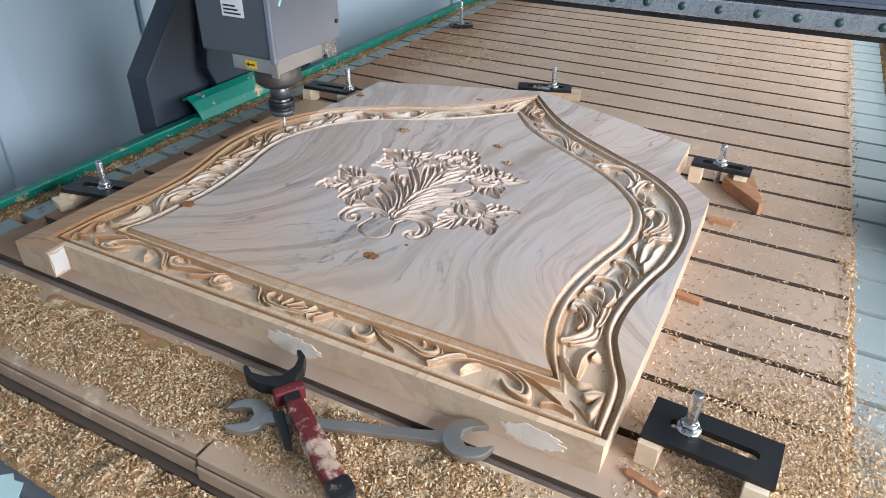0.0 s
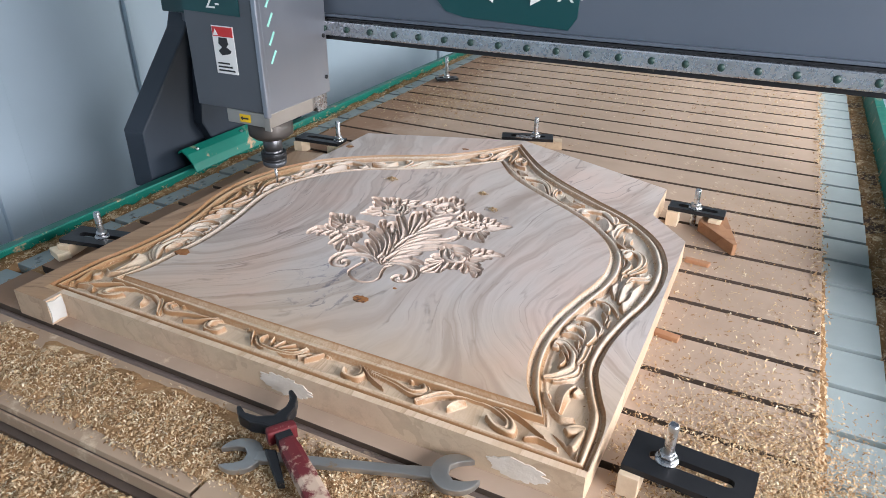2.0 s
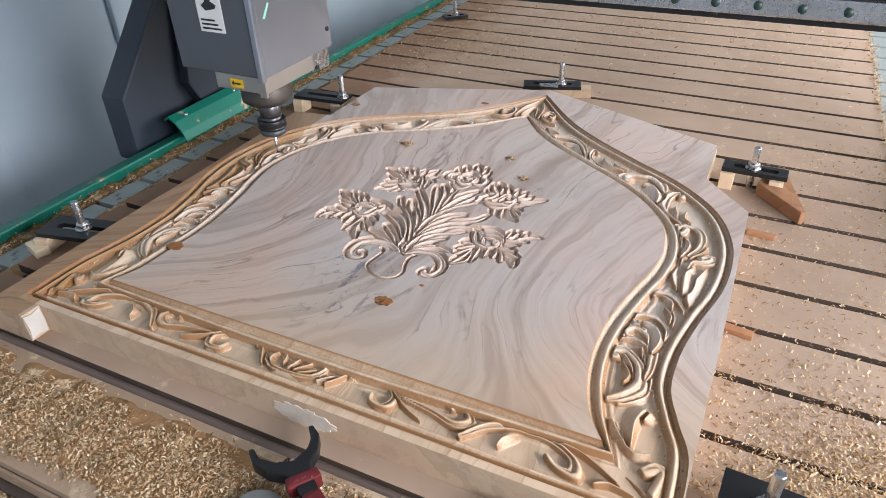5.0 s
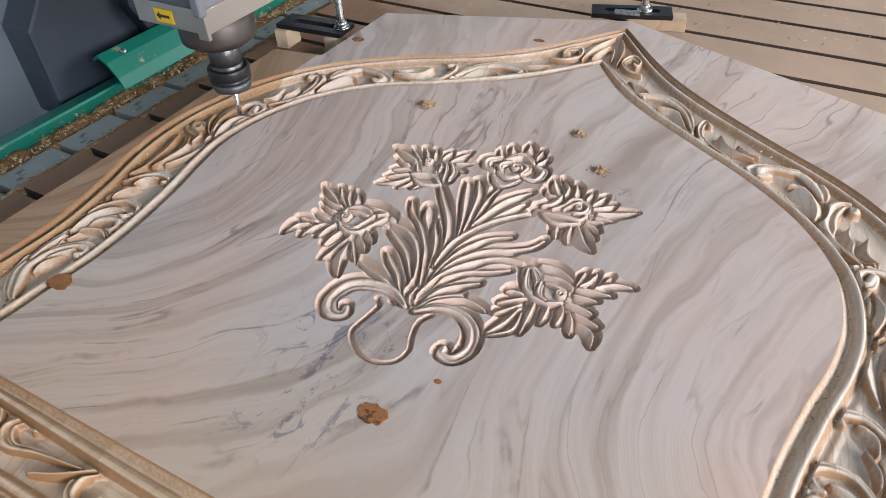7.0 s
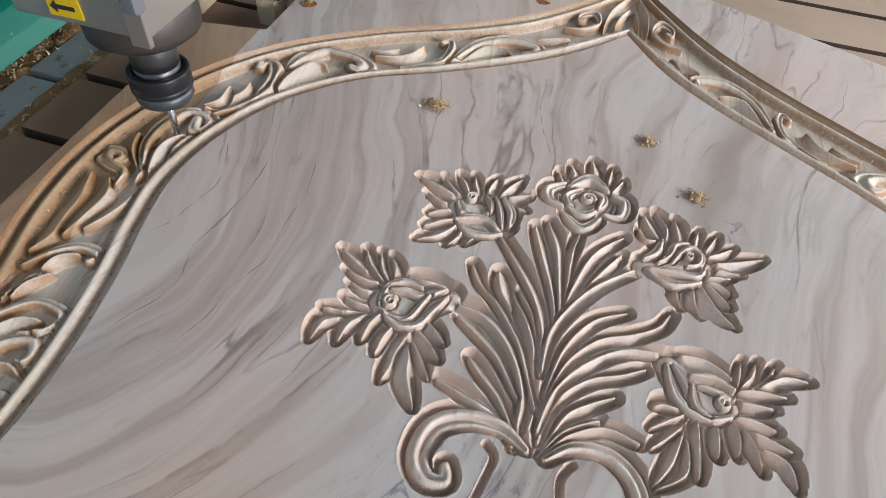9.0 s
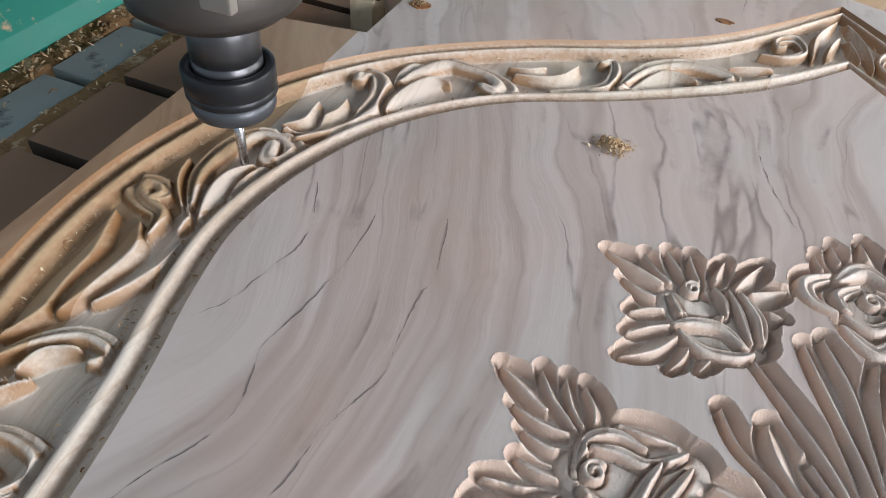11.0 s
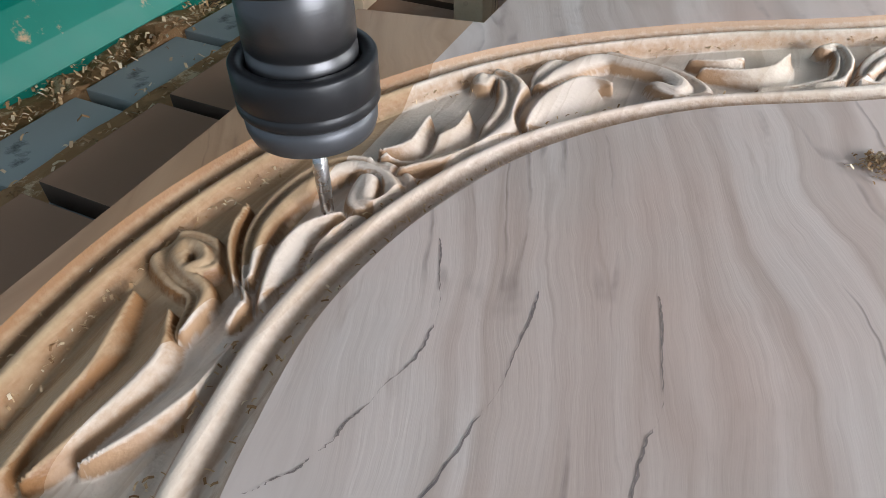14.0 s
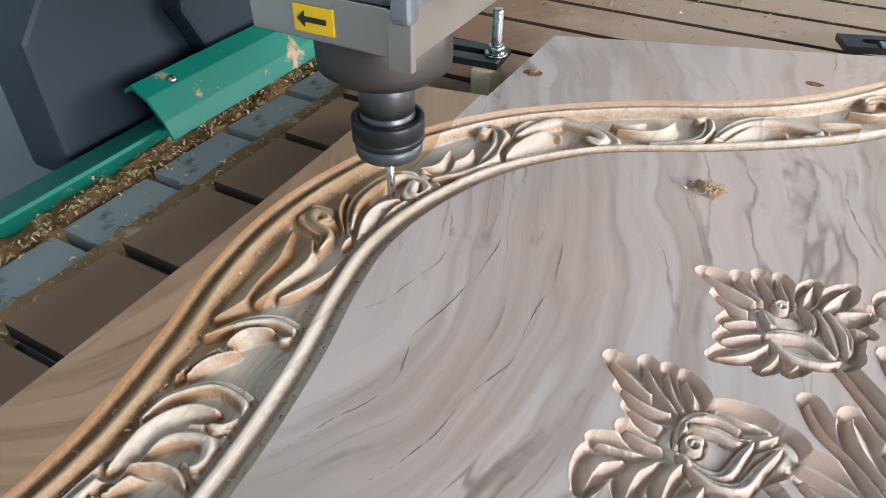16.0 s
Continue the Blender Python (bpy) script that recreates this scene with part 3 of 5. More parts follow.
def border(name, I, O, motifs, parent, label):
    I, O = smooth_line(I, 260), smooth_line(O, 260)

    def even(p, n):
        s = np.r_[0, np.cumsum(np.hypot(*np.diff(p, axis=0).T))]
        q = np.linspace(0, s[-1], n)
        return np.stack([np.interp(q, s, p[:, 0]), np.interp(q, s, p[:, 1])], 1), s[-1]
    mid = (I + O) / 2
    length = np.hypot(*np.diff(mid, axis=0).T).sum()
    n = int(length / 0.00105)
    k = np.linspace(0, len(I) - 1, n)
    st = np.r_[0, np.cumsum(np.hypot(*np.diff(mid, axis=0).T))]
    k = np.interp(np.linspace(0, st[-1], n), st, np.arange(len(I)))
    pick = lambda p: np.stack([np.interp(k, np.arange(len(p)), p[:, 0]), np.interp(k, np.arange(len(p)), p[:, 1])], 1)
    A, B = pick(I), pick(O)
    W = np.hypot(*(B - A).T)
    m = 112
    v = np.linspace(0, 1, m)
    XY = A[:, None] + (B - A)[:, None] * v[None, :, None]
    S = np.repeat(np.linspace(0, length, n)[:, None], m, 1)
    N = W[:, None] * v[None, :]
    STRIP = 0.050
    M = (N - 0.018) / np.maximum(W[:, None] - 0.044, 0.01) * STRIP
    R = Relief(S, M)
    motifs(R, length, STRIP)
    ends = np.clip(np.minimum(S, length - S) / 0.007, 0, 1)
    z = profile(N, np.repeat(W[:, None], m, 1), np.clip(R.rise, 0, 1), ends)
    rng = np.random.default_rng(5)
    z = z + (z < -0.002) * rng.normal(0, 0.00010, z.shape)
    V = np.concatenate([XY, TOP + z[..., None]], -1).reshape(-1, 3)
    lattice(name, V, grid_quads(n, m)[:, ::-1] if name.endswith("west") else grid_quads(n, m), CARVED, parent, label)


def sprays(R, B, strokes, at=lambda s: s):
    """Leaf strokes of a border: half-width in mm, then places along it and across it."""
    for w, *pts in strokes:
        w *= 0.001
        hooked = len(pts) > 5
        R.stroke([(at(s), q * B) for s, q in pts], w * 0.3, w, w * (0.55 if hooked else 0.15), 1.0, 0.5, 12 * len(pts), 0.4 if hooked else 0.5, roof=not hooked)


def side_motifs(R, L, B):
    sprays(R, B, [
        (8.0, (0.000, 0.39), (0.000, 0.66), (0.002, 0.88), (0.036, 1.05), (0.040, 0.92), (0.024, 0.69)),
        (7.4, (0.048, 0.77), (0.036, 0.48), (0.048, 0.25), (0.069, 0.15), (0.069, 0.29)),
        (8.7, (0.044, 0.44), (0.082, 0.51), (0.113, 0.75), (0.110, 0.91), (0.094, 0.75)),
        (8.5, (0.103, 0.31), (0.134, 0.69), (0.174, 0.92), (0.202, 0.71)),
        (7.4, (0.140, 0.51), (0.171, 0.52), (0.191, 0.17)),
        (8.0, (0.100, 0.13), (0.114, 0.36), (0.149, 0.74), (0.180, 0.74), (0.194, 0.38), (0.184, 0.10), (0.174, 0.12), (0.176, 0.22)),
        (5.5, (0.140, 0.42), (0.158, 0.50), (0.172, 0.36)),
        (7.5, (0.166, 0.86), (0.190, 0.93), (0.224, 0.86), (0.242, 0.60), (0.242, 0.24), (0.226, 0.12), (0.218, 0.24), (0.222, 0.34)),
        (5.0, (0.200, 0.70), (0.216, 0.58), (0.220, 0.44)),
    ])
    sprays(R, B, [
        (4.9, (0.212, 0.84), (0.219, 0.68), (0.219, 0.38), (0.208, 0.14)),
        (9.7, (0.215, 0.85), (0.242, 0.85), (0.258, 0.63), (0.258, 0.34)),
        (4.9, (0.249, 0.99), (0.266, 0.91), (0.278, 0.56), (0.270, 0.20), (0.258, 0.07), (0.249, 0.20), (0.249, 0.32)),
        (2.9, (0.278, 0.98), (0.295, 0.88), (0.306, 0.75)),
        (4.4, (0.282, 0.87), (0.295, 0.78), (0.306, 0.56)),
        (6.1, (0.310, 0.71), (0.322, 0.58), (0.325, 0.33)),
        (5.9, (0.314, 1.00), (0.329, 0.72), (0.336, 0.39), (0.329, 0.12), (0.322, 0.07), (0.318, 0.20)),
        (10.5, (0.423, 0.91), (0.383, 0.81), (0.351, 0.86), (0.329, 1.02)),
        (9.3, (0.419, 0.61), (0.398, 0.51), (0.369, 0.61), (0.347, 0.71)),
        (7.6, (0.426, 0.06), (0.401, 0.12), (0.373, 0.30), (0.355, 0.49)),
    ])
    sprays(R, B, [
        (7.7, (0.412, 0.44), (0.430, 0.51), (0.437, 0.72), (0.445, 0.92), (0.456, 0.96), (0.456, 0.78), (0.448, 0.66), (0.441, 0.72)),
        (2.7, (0.419, 0.22), (0.433, 0.21), (0.441, 0.35)),
        (8.4, (0.430, 0.08), (0.456, 0.23), (0.479, 0.30), (0.495, 0.21)),
        (3.2, (0.441, 0.39), (0.463, 0.67), (0.487, 0.85)),
        (8.2, (0.445, 0.34), (0.475, 0.60), (0.511, 0.71), (0.533, 0.63), (0.533, 0.33), (0.520, 0.07), (0.507, 0.08), (0.507, 0.23), (0.524, 0.38)),
        (5.0, (0.456, 0.06), (0.483, 0.11), (0.507, 0.06)),
        (7.0, (0.538, 0.28), (0.566, 0.14), (0.600, 0.25), (0.631, 0.52), (0.652, 0.84), (0.652, 1.05), (0.636, 0.89)),
        (6.4, (0.543, 0.49), (0.561, 0.37), (0.585, 0.38), (0.605, 0.56)),
        (5.0, (0.547, 0.56), (0.561, 0.46), (0.590, 0.69)),
        (10.5, (0.610, 0.13), (0.641, 0.35), (0.679, 0.54), (0.685, 0.42)),
    ])
    sprays(R, B, [
        (10.5, (0.657, 0.67), (0.679, 0.84), (0.713, 1.00), (0.724, 0.81), (0.730, 0.56), (0.724, 0.29), (0.707, 0.15), (0.707, 0.29)),
        (7.3, (0.748, 0.51), (0.766, 0.39), (0.789, 0.44), (0.813, 0.68)),
        (5.5, (0.754, 0.70), (0.766, 0.60), (0.784, 0.66)),
        (5.0, (0.754, 0.12), (0.784, 0.12), (0.813, 0.22), (0.837, 0.52), (0.849, 0.82), (0.837, 0.78)),
        (10.5, (0.813, 0.06), (0.855, 0.32), (0.884, 0.43), (0.900, 0.18)),
        (10.5, (0.831, 0.25), (0.878, 0.71), (0.910, 0.77), (0.928, 0.58), (0.941, 0.24), (0.932, 0.06), (0.914, 0.06)),
        (7.0, (0.946, 0.48), (0.975, 0.31), (0.994, 0.17)),
        (8.6, (0.950, 0.08), (0.981, 0.06), (1.009, 0.06)),
    ])
    sprays(R, B, [
        (5.5, (0.989, 0.74), (1.014, 0.50), (1.042, 0.50), (1.038, 0.88), (1.019, 1.0), (1.013, 0.84), (1.021, 0.76)),
        (8.5, (1.050, 0.30), (1.067, 0.72), (1.094, 0.92)),
        (7.0, (1.071, 0.24), (1.085, 0.44), (1.101, 0.56)),
    ])


def bottom_motifs(R, L, B):
    mid = L * 0.5 - 0.006
    sprays(R, B, [
        (5.5, (-0.031, 0.05), (-0.042, 0.47), (-0.033, 0.88), (-0.006, 0.98), (0.023, 0.85), (0.037, 0.35), (0.034, 0.05)),
        (5.0, (-0.010, 0.80), (-0.003, 0.10)),
        (5.0, (-0.002, 0.80), (0.018, 0.15)),
        (4.5, (-0.020, 0.66), (-0.026, 0.12)),
        (5.0, (0.006, 0.84), (0.028, 0.46)),
    ], lambda s: mid + s)
    for d in (1, -1):
        sprays(R, B, [
            (7.0, (-0.036, 0.90), (-0.064, 0.30), (-0.096, 0.04), (-0.130, 0.10), (-0.138, 0.49), (-0.128, 0.90), (-0.111, 0.92), (-0.108, 0.64)),
            (5.0, (-0.046, 0.92), (-0.062, 0.36), (-0.073, 0.06)),
            (5.0, (-0.132, 0.12), (-0.152, 0.65), (-0.172, 0.95)),
            (7.0, (-0.148, 0.34), (-0.188, 0.50), (-0.213, 0.66), (-0.236, 0.40), (-0.235, 0.12), (-0.221, 0.06), (-0.214, 0.20)),
            (7.5, (-0.218, 0.98), (-0.254, 0.38), (-0.296, 0.06), (-0.338, 0.10), (-0.355, 0.45), (-0.343, 0.84), (-0.326, 0.82), (-0.322, 0.62)),
            (5.0, (-0.296, 0.32), (-0.276, 0.55), (-0.262, 0.86)),
            (5.5, (-0.345, 0.08), (-0.375, 0.20), (-0.395, 0.70)),
            (5.5, (-0.360, 0.90), (-0.380, 0.74), (-0.402, 0.86)),
        ], lambda s: mid + d * s)


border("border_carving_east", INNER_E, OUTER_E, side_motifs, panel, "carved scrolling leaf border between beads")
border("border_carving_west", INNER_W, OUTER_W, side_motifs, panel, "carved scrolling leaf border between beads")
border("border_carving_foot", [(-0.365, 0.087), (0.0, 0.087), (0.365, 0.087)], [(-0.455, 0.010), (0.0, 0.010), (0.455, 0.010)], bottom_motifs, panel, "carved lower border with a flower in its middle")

# the bouquet
BX0, BX1, BY0, BY1 = -0.225, 0.210, 0.232, 0.682


# the bouquet's strokes in millimetres: half-width, then points from foot to tip
BLADES_WEST = (
    (7.4, (-22, 322), (-23, 363), (-39, 398), (-65, 422), (-96, 429)),
    (4.3, (-20, 369), (-31, 400), (-46, 428), (-54, 443)),
    (8.5, (-48, 436), (-58, 451), (-65, 469)),
    (5.0, (-13, 356), (-26, 386), (-37, 409), (-60, 438), (-78, 453), (-88, 470)),
    (3.9, (-14, 396), (-26, 429), (-45, 456)),
    (5.6, (-22, 324), (-41, 343), (-64, 351), (-85, 357)),
    (5.4, (-24, 335), (-40, 357), (-56, 371), (-67, 382)),
    (6.7, (-27, 361), (-48, 389), (-67, 404), (-85, 416)),
)
BLADES_EAST = (
    (6.0, (-9, 542), (-13, 509), (-12, 476), (-11, 452)),
    (5.7, (-9, 444), (-3, 479), (8, 516), (28, 542)),
    (5.3, (-2, 461), (14, 492), (29, 521)),
    (5.0, (-8, 368), (-1, 411), (16, 443), (40, 460)),
    (5.2, (-8, 354), (2, 398), (23, 427), (47, 440), (66, 454), (74, 470)),
    (5.1, (-6, 332), (-1, 363), (20, 389), (43, 401), (59, 412)),
    (4.9, (-1, 326), (9, 355), (23, 369), (40, 381)),
    (3.5, (-3, 323), (11, 345), (32, 360)),
    (4.0, (-1, 323), (15, 343), (37, 355), (60, 351)),
)
STEMS = (
    (6.4, (-15, 385), (-19, 421), (-37, 461), (-74, 510)),
    (6.8, (-10, 429), (-21, 467), (-35, 501), (-47, 531)),
    (6.1, (-10, 441), (-16, 475), (-24, 512), (-37, 540)),
    (6.4, (-14, 388), (-14, 422), (-3, 452), (15, 481), (49, 515)),
    (5.7, (-8, 340), (-1, 375), (18, 404), (45, 425), (77, 430)),
)
FLOWER_WEST = (
    (7.8, (-170, 436), (-183, 444), (-198, 452)),
    (5.8, (-153, 432), (-167, 443), (-178, 458)),
    (4.6, (-149, 432), (-158, 443), (-165, 458)),
    (5.1, (-145, 436), (-147, 446), (-155, 457)),
    (5.5, (-157, 427), (-171, 428), (-186, 432)),
    (5.5, (-151, 419), (-164, 417), (-178, 420)),
    (6.0, (-147, 404), (-161, 403), (-177, 405)),
    (5.4, (-150, 398), (-169, 393), (-189, 390)),
    (8.2, (-171, 386), (-184, 378), (-186, 358)),
    (7.6, (-153, 396), (-165, 382), (-166, 362)),
    (6.7, (-144, 400), (-150, 387), (-150, 369)),
    (5.9, (-132, 390), (-136, 378), (-136, 362)),
)
FLOWER_WEST_LOW = (
    (7.8, (-118, 392), (-121, 370), (-124, 342)),
    (9.5, (-114, 380), (-110, 353), (-95, 328)),
    (4.9, (-112, 381), (-102, 366), (-92, 355)),
    (6.9, (-113, 392), (-101, 382), (-89, 371)),
    (7.4, (-109, 402), (-101, 395), (-90, 387)),
    (7.5, (-103, 441), (-120, 442), (-136, 442)),
    (5.1, (-149, 410), (-147, 428), (-135, 436), (-121, 433)),
    (5.2, (-144, 425), (-132, 427), (-118, 426), (-102, 438)),
    (4.6, (-145, 403), (-134, 398), (-123, 401), (-117, 418), (-113, 428)),
    (5.0, (-139, 397), (-127, 393), (-114, 398), (-107, 414), (-99, 431)),
)
FLOWER_NORTH = (
    (10.0, (-123, 547), (-142, 554), (-164, 560)),
    (7.5, (-121, 534), (-137, 536), (-151, 541)),
    (5.4, (-121, 528), (-133, 524), (-143, 516)),
    (6.0, (-117, 518), (-130, 511), (-142, 500)),
    (8.3, (-114, 513), (-127, 495), (-143, 482)),
    (5.4, (-109, 510), (-111, 497), (-117, 483)),
    (5.7, (-95, 508), (-98, 500), (-102, 489)),
    (6.0, (-122, 549), (-132, 557), (-142, 567)),
    (5.7, (-115, 554), (-121, 566), (-129, 575)),
    (4.9, (-107, 557), (-111, 567), (-115, 578)),
    (5.4, (-98, 562), (-96, 571), (-94, 581)),
    (6.7, (-86, 559), (-79, 573), (-71, 588)),
    (7.3, (-79, 558), (-68, 563), (-58, 570)),
)
FLOWER_NORTH_BUD = (
    (7.5, (-75, 548), (-68, 547), (-60, 546)),
    (4.1, (-122, 540), (-113, 527), (-98, 530), (-90, 538)),
    (6.5, (-117, 518), (-107, 524), (-91, 526), (-76, 513)),
    (6.2, (-114, 514), (-100, 506), (-85, 508), (-75, 513)),
    (5.8, (-83, 558), (-72, 542), (-70, 523)),
    (3.6, (-90, 557), (-82, 541), (-76, 520)),
    (3.2, (-99, 556), (-92, 548), (-90, 536)),
)
FLOWER_EAST = (
    (8.9, (59, 553), (50, 567), (43, 581)),
    (7.0, (56, 551), (47, 551), (41, 562)),
    (5.0, (65, 554), (64, 572), (52, 587)),
    (6.4, (77, 556), (74, 572), (70, 583)),
    (5.0, (90, 551), (91, 563), (92, 574)),
    (5.0, (98, 548), (104, 561), (108, 573)),
    (5.7, (100, 544), (111, 551), (122, 562)),
    (9.5, (104, 536), (123, 543), (147, 557)),
    (6.5, (100, 529), (114, 531), (128, 532)),
    (4.5, (101, 521), (110, 523), (120, 525)),
    (6.3, (102, 516), (111, 514), (120, 508)),
    (6.3, (101, 512), (110, 503), (120, 494)),
)
FLOWER_EAST_BUD = (
    (9.4, (95, 509), (107, 487), (123, 474)),
    (5.8, (89, 507), (90, 490), (96, 476)),
    (5.4, (76, 502), (76, 492), (81, 480)),
    (5.6, (51, 515), (71, 505), (96, 514)),
    (5.0, (54, 517), (77, 520), (93, 521), (99, 531)),
    (5.7, (48, 527), (57, 537), (61, 553)),
    (4.0, (60, 526), (69, 538), (73, 552), (85, 557)),
    (4.2, (72, 531), (78, 544), (87, 553), (96, 546), (94, 534), (84, 529)),
)
FLOWER_SOUTH = (
    (6.7, (80, 432), (101, 434), (122, 425)),
    (4.1, (127, 421), (128, 433), (129, 444)),
    (4.7, (130, 422), (137, 432), (140, 447)),
    (4.9, (137, 422), (148, 432), (154, 448)),
    (6.5, (140, 421), (159, 437), (178, 440)),
    (5.1, (128, 417), (144, 420), (162, 421)),
    (5.6, (127, 407), (140, 407), (152, 408)),
    (5.7, (125, 394), (140, 393), (153, 391)),
    (6.0, (131, 386), (146, 382), (163, 378)),
    (7.8, (144, 373), (158, 367), (164, 351)),
    (6.0, (130, 386), (137, 373), (142, 356)),
    (5.8, (121, 393), (126, 378), (126, 362)),
)
FLOWER_SOUTH_LOW = (
    (5.4, (111, 386), (112, 371), (113, 357)),
    (5.9, (98, 382), (99, 358), (101, 338)),
    (4.6, (91, 368), (92, 341), (74, 323)),
    (5.6, (89, 374), (82, 346), (73, 326)),
    (4.3, (88, 375), (79, 364), (68, 351)),
    (4.5, (89, 385), (78, 377), (66, 366)),
    (6.5, (85, 388), (74, 389), (67, 384)),
    (5.6, (75, 423), (81, 402), (91, 391), (109, 388), (122, 393)),
    (4.2, (79, 425), (90, 410), (95, 393)),
    (4.2, (94, 412), (97, 396), (107, 389)),
    (4.1, (93, 421), (110, 423), (124, 417)),
    (3.6, (98, 413), (109, 412), (124, 409)),
)
ROSE = (
    (7.8, (-32, 597), (-46, 586), (-43, 572), (-27, 565)),
    (4.9, (-34, 598), (-38, 605), (-41, 613)),
    (7.1, (-22, 606), (-26, 616), (-31, 627)),
    (8.2, (-5, 615), (-8, 627), (-12, 639)),
    (5.0, (7, 611), (8, 622), (8, 633)),
    (6.4, (12, 599), (17, 608), (20, 618)),
    (6.9, (13, 596), (25, 590), (23, 569), (8, 567)),
    (8.5, (-26, 556), (-9, 544), (5, 561)),
    (9.0, (-27, 596), (-11, 613), (7, 600)),
    (5.6, (-16, 594), (-28, 582), (-21, 567)),
    (6.6, (-25, 566), (-9, 562), (3, 575)),
    (5.7, (-6, 595), (5, 589), (2, 572)),
)


def mm(pts):
    return [(x * 0.001, y * 0.001) for x, y in pts]


def leaves(R, table):
    """Gouged leaves with a sharp ridge, pointed at the tip."""
    for w, *pts in table:
        R.stroke(mm(pts), w * 0.00038, w * 0.00084, w * 0.00010, 0.97, 0.0, 18, 0.45, roof=True)


def folds(R, table):
    """Rounded petals that wrap round a bud."""
    for w, *pts in table:
        R.stroke(mm(pts), w * 0.0004, w * 0.00085, w * 0.00030, 1.0, 0.35, 26, 0.5)


def blades(R, table):
    """Long gouged blades, blunt at the tip."""
    for w, *pts in table:
        R.stroke(mm(pts), 0.0018, w * 0.00084, w * 0.00052, 0.95, 0.0, 40, 0.7, roof=True)


def bouquet():
    n = int((BX1 - BX0) / 0.00068)
    m = int((BY1 - BY0) / 0.00068)
    X, Y = np.meshgrid(np.linspace(BX0, BX1, n), np.linspace(BY0, BY1, m), indexing="ij")
    R = Relief(X, Y)
    blades(R, BLADES_WEST)
    blades(R, BLADES_EAST)
    blades(R, STEMS)
    # scrolled foot and the fine looped line below it
    R.stroke(mm([(-13, 324), (-33, 335), (-58, 334), (-77, 321), (-81, 298), (-72, 285), (-59, 286), (-61, 296)]), 0.003, 0.0088, 0.004, 1.0, 0.5, 60, 0.4)
    R.stroke(mm([(-39, 318), (-32, 310), (-35, 291), (-37, 271), (-23, 255), (-3, 249), (16, 257), (22, 274), (16, 291), (13, 309), (19, 321)]), -0.0012, -0.0022, -0.0012, 1.0, 0.0, 70)
    R.stroke(mm([(1, 321), (18, 336), (41, 338), (60, 325), (68, 303), (61, 286), (48, 286), (48, 293)]), 0.003, 0.0068, 0.0035, 1.0, 0.5, 60, 0.4)
    # flowers: the leaves, then the bud's body, its folded petals and its small spiral
    for open_leaves, low, k, body, (cx, cy, r) in (
        (FLOWER_WEST, FLOWER_WEST_LOW, 6, (21, (-146, 412), (-126, 415), (-99, 432)), (-141, 412, 7.0)),
        (FLOWER_NORTH, FLOWER_NORTH_BUD, 1, (19, (-118, 537), (-98, 530), (-75, 522)), (-111, 549, 6.4)),
        (FLOWER_EAST, FLOWER_EAST_BUD, 3, (19, (51, 518), (72, 522), (98, 534)), (86, 541, 4.5)),
        (FLOWER_SOUTH, FLOWER_SOUTH_LOW, 7, (17, (77, 424), (96, 405), (120, 403)), (117, 403, 6.6)),
    ):
        leaves(R, open_leaves)
        leaves(R, low[:k])
        R.stroke(mm(body[1:]), body[0] * 0.0006, body[0] * 0.00085, body[0] * 0.0005, 0.55, 0, 16, 0.4)
        folds(R, low[k:])
        R.curl(cx * 0.001, cy * 0.001, r * 0.00085, r * 0.0002, 60, 1.4, r * 0.00030, r * 0.00026, 1.0, 0)
    # rose
    R.stroke(mm([(-13, 584), (-9, 584), (-5, 584)]), 0.020, 0.022, 0.020, 0.5, 0, 6)
    leaves(R, ROSE[1:6])
    folds(R, ROSE[:1] + ROSE[6:])
    R.curl(-0.009, 0.584, 0.0065, 0.0015, 0, 1.3, 0.0026, 0.002, 1.0, 0)
    # the sunk bank round it all, with a torn burr along its lip
    rng = np.random.default_rng(21)
    bank = 0.0050
    deep = 0.0098
    sunk = np.clip((bank - R.gap) / (bank - 0.0006), 0, 1)
    z = -deep * sunk ** 0.85
    z = np.where(R.gap < 0.0006, np.maximum(z, -deep + (deep - 0.0004) * R.rise), z)
    z = z + (R.gap < bank - 0.0008) * rng.normal(0, 0.00006, z.shape)
    z = z + 0.00035 * np.exp(-((R.gap - bank - 0.0003) / 0.0005) ** 2) * rng.uniform(0.2, 1.3, z.shape)
    V = np.stack([X, Y, TOP + z], -1).reshape(-1, 3)
    Q = grid_quads(n, m)
    cut = (R.gap < bank + 0.0006).ravel()[Q].all(1)
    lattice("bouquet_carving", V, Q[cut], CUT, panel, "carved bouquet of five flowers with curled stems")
    lattice("bouquet_ground", V, Q[~cut], WOOD, panel, "planed face round the bouquet")


bouquet()


def flat_area(name, loops, z, material, parent, label=""):
    """A flat face bounded by the first loop, with the further loops cut out."""
    bm = bmesh.new()
    for lp in loops:
        vs = [bm.verts.new((x, y, z)) for x, y in lp]
        for k in range(len(vs)):
            bm.edges.new((vs[k], vs[(k + 1) % len(vs)]))
    bmesh.ops.triangle_fill(bm, use_beauty=True, use_dissolve=False, edges=bm.edges[:])
    for f in bm.faces:
        f.normal_update()
        if f.normal.z < 0:
            f.normal_flip()
    return part(name, bm, material, parent, label)


def line_xy(p, n=120):
    return [tuple(q) for q in smooth_line(p, n)]


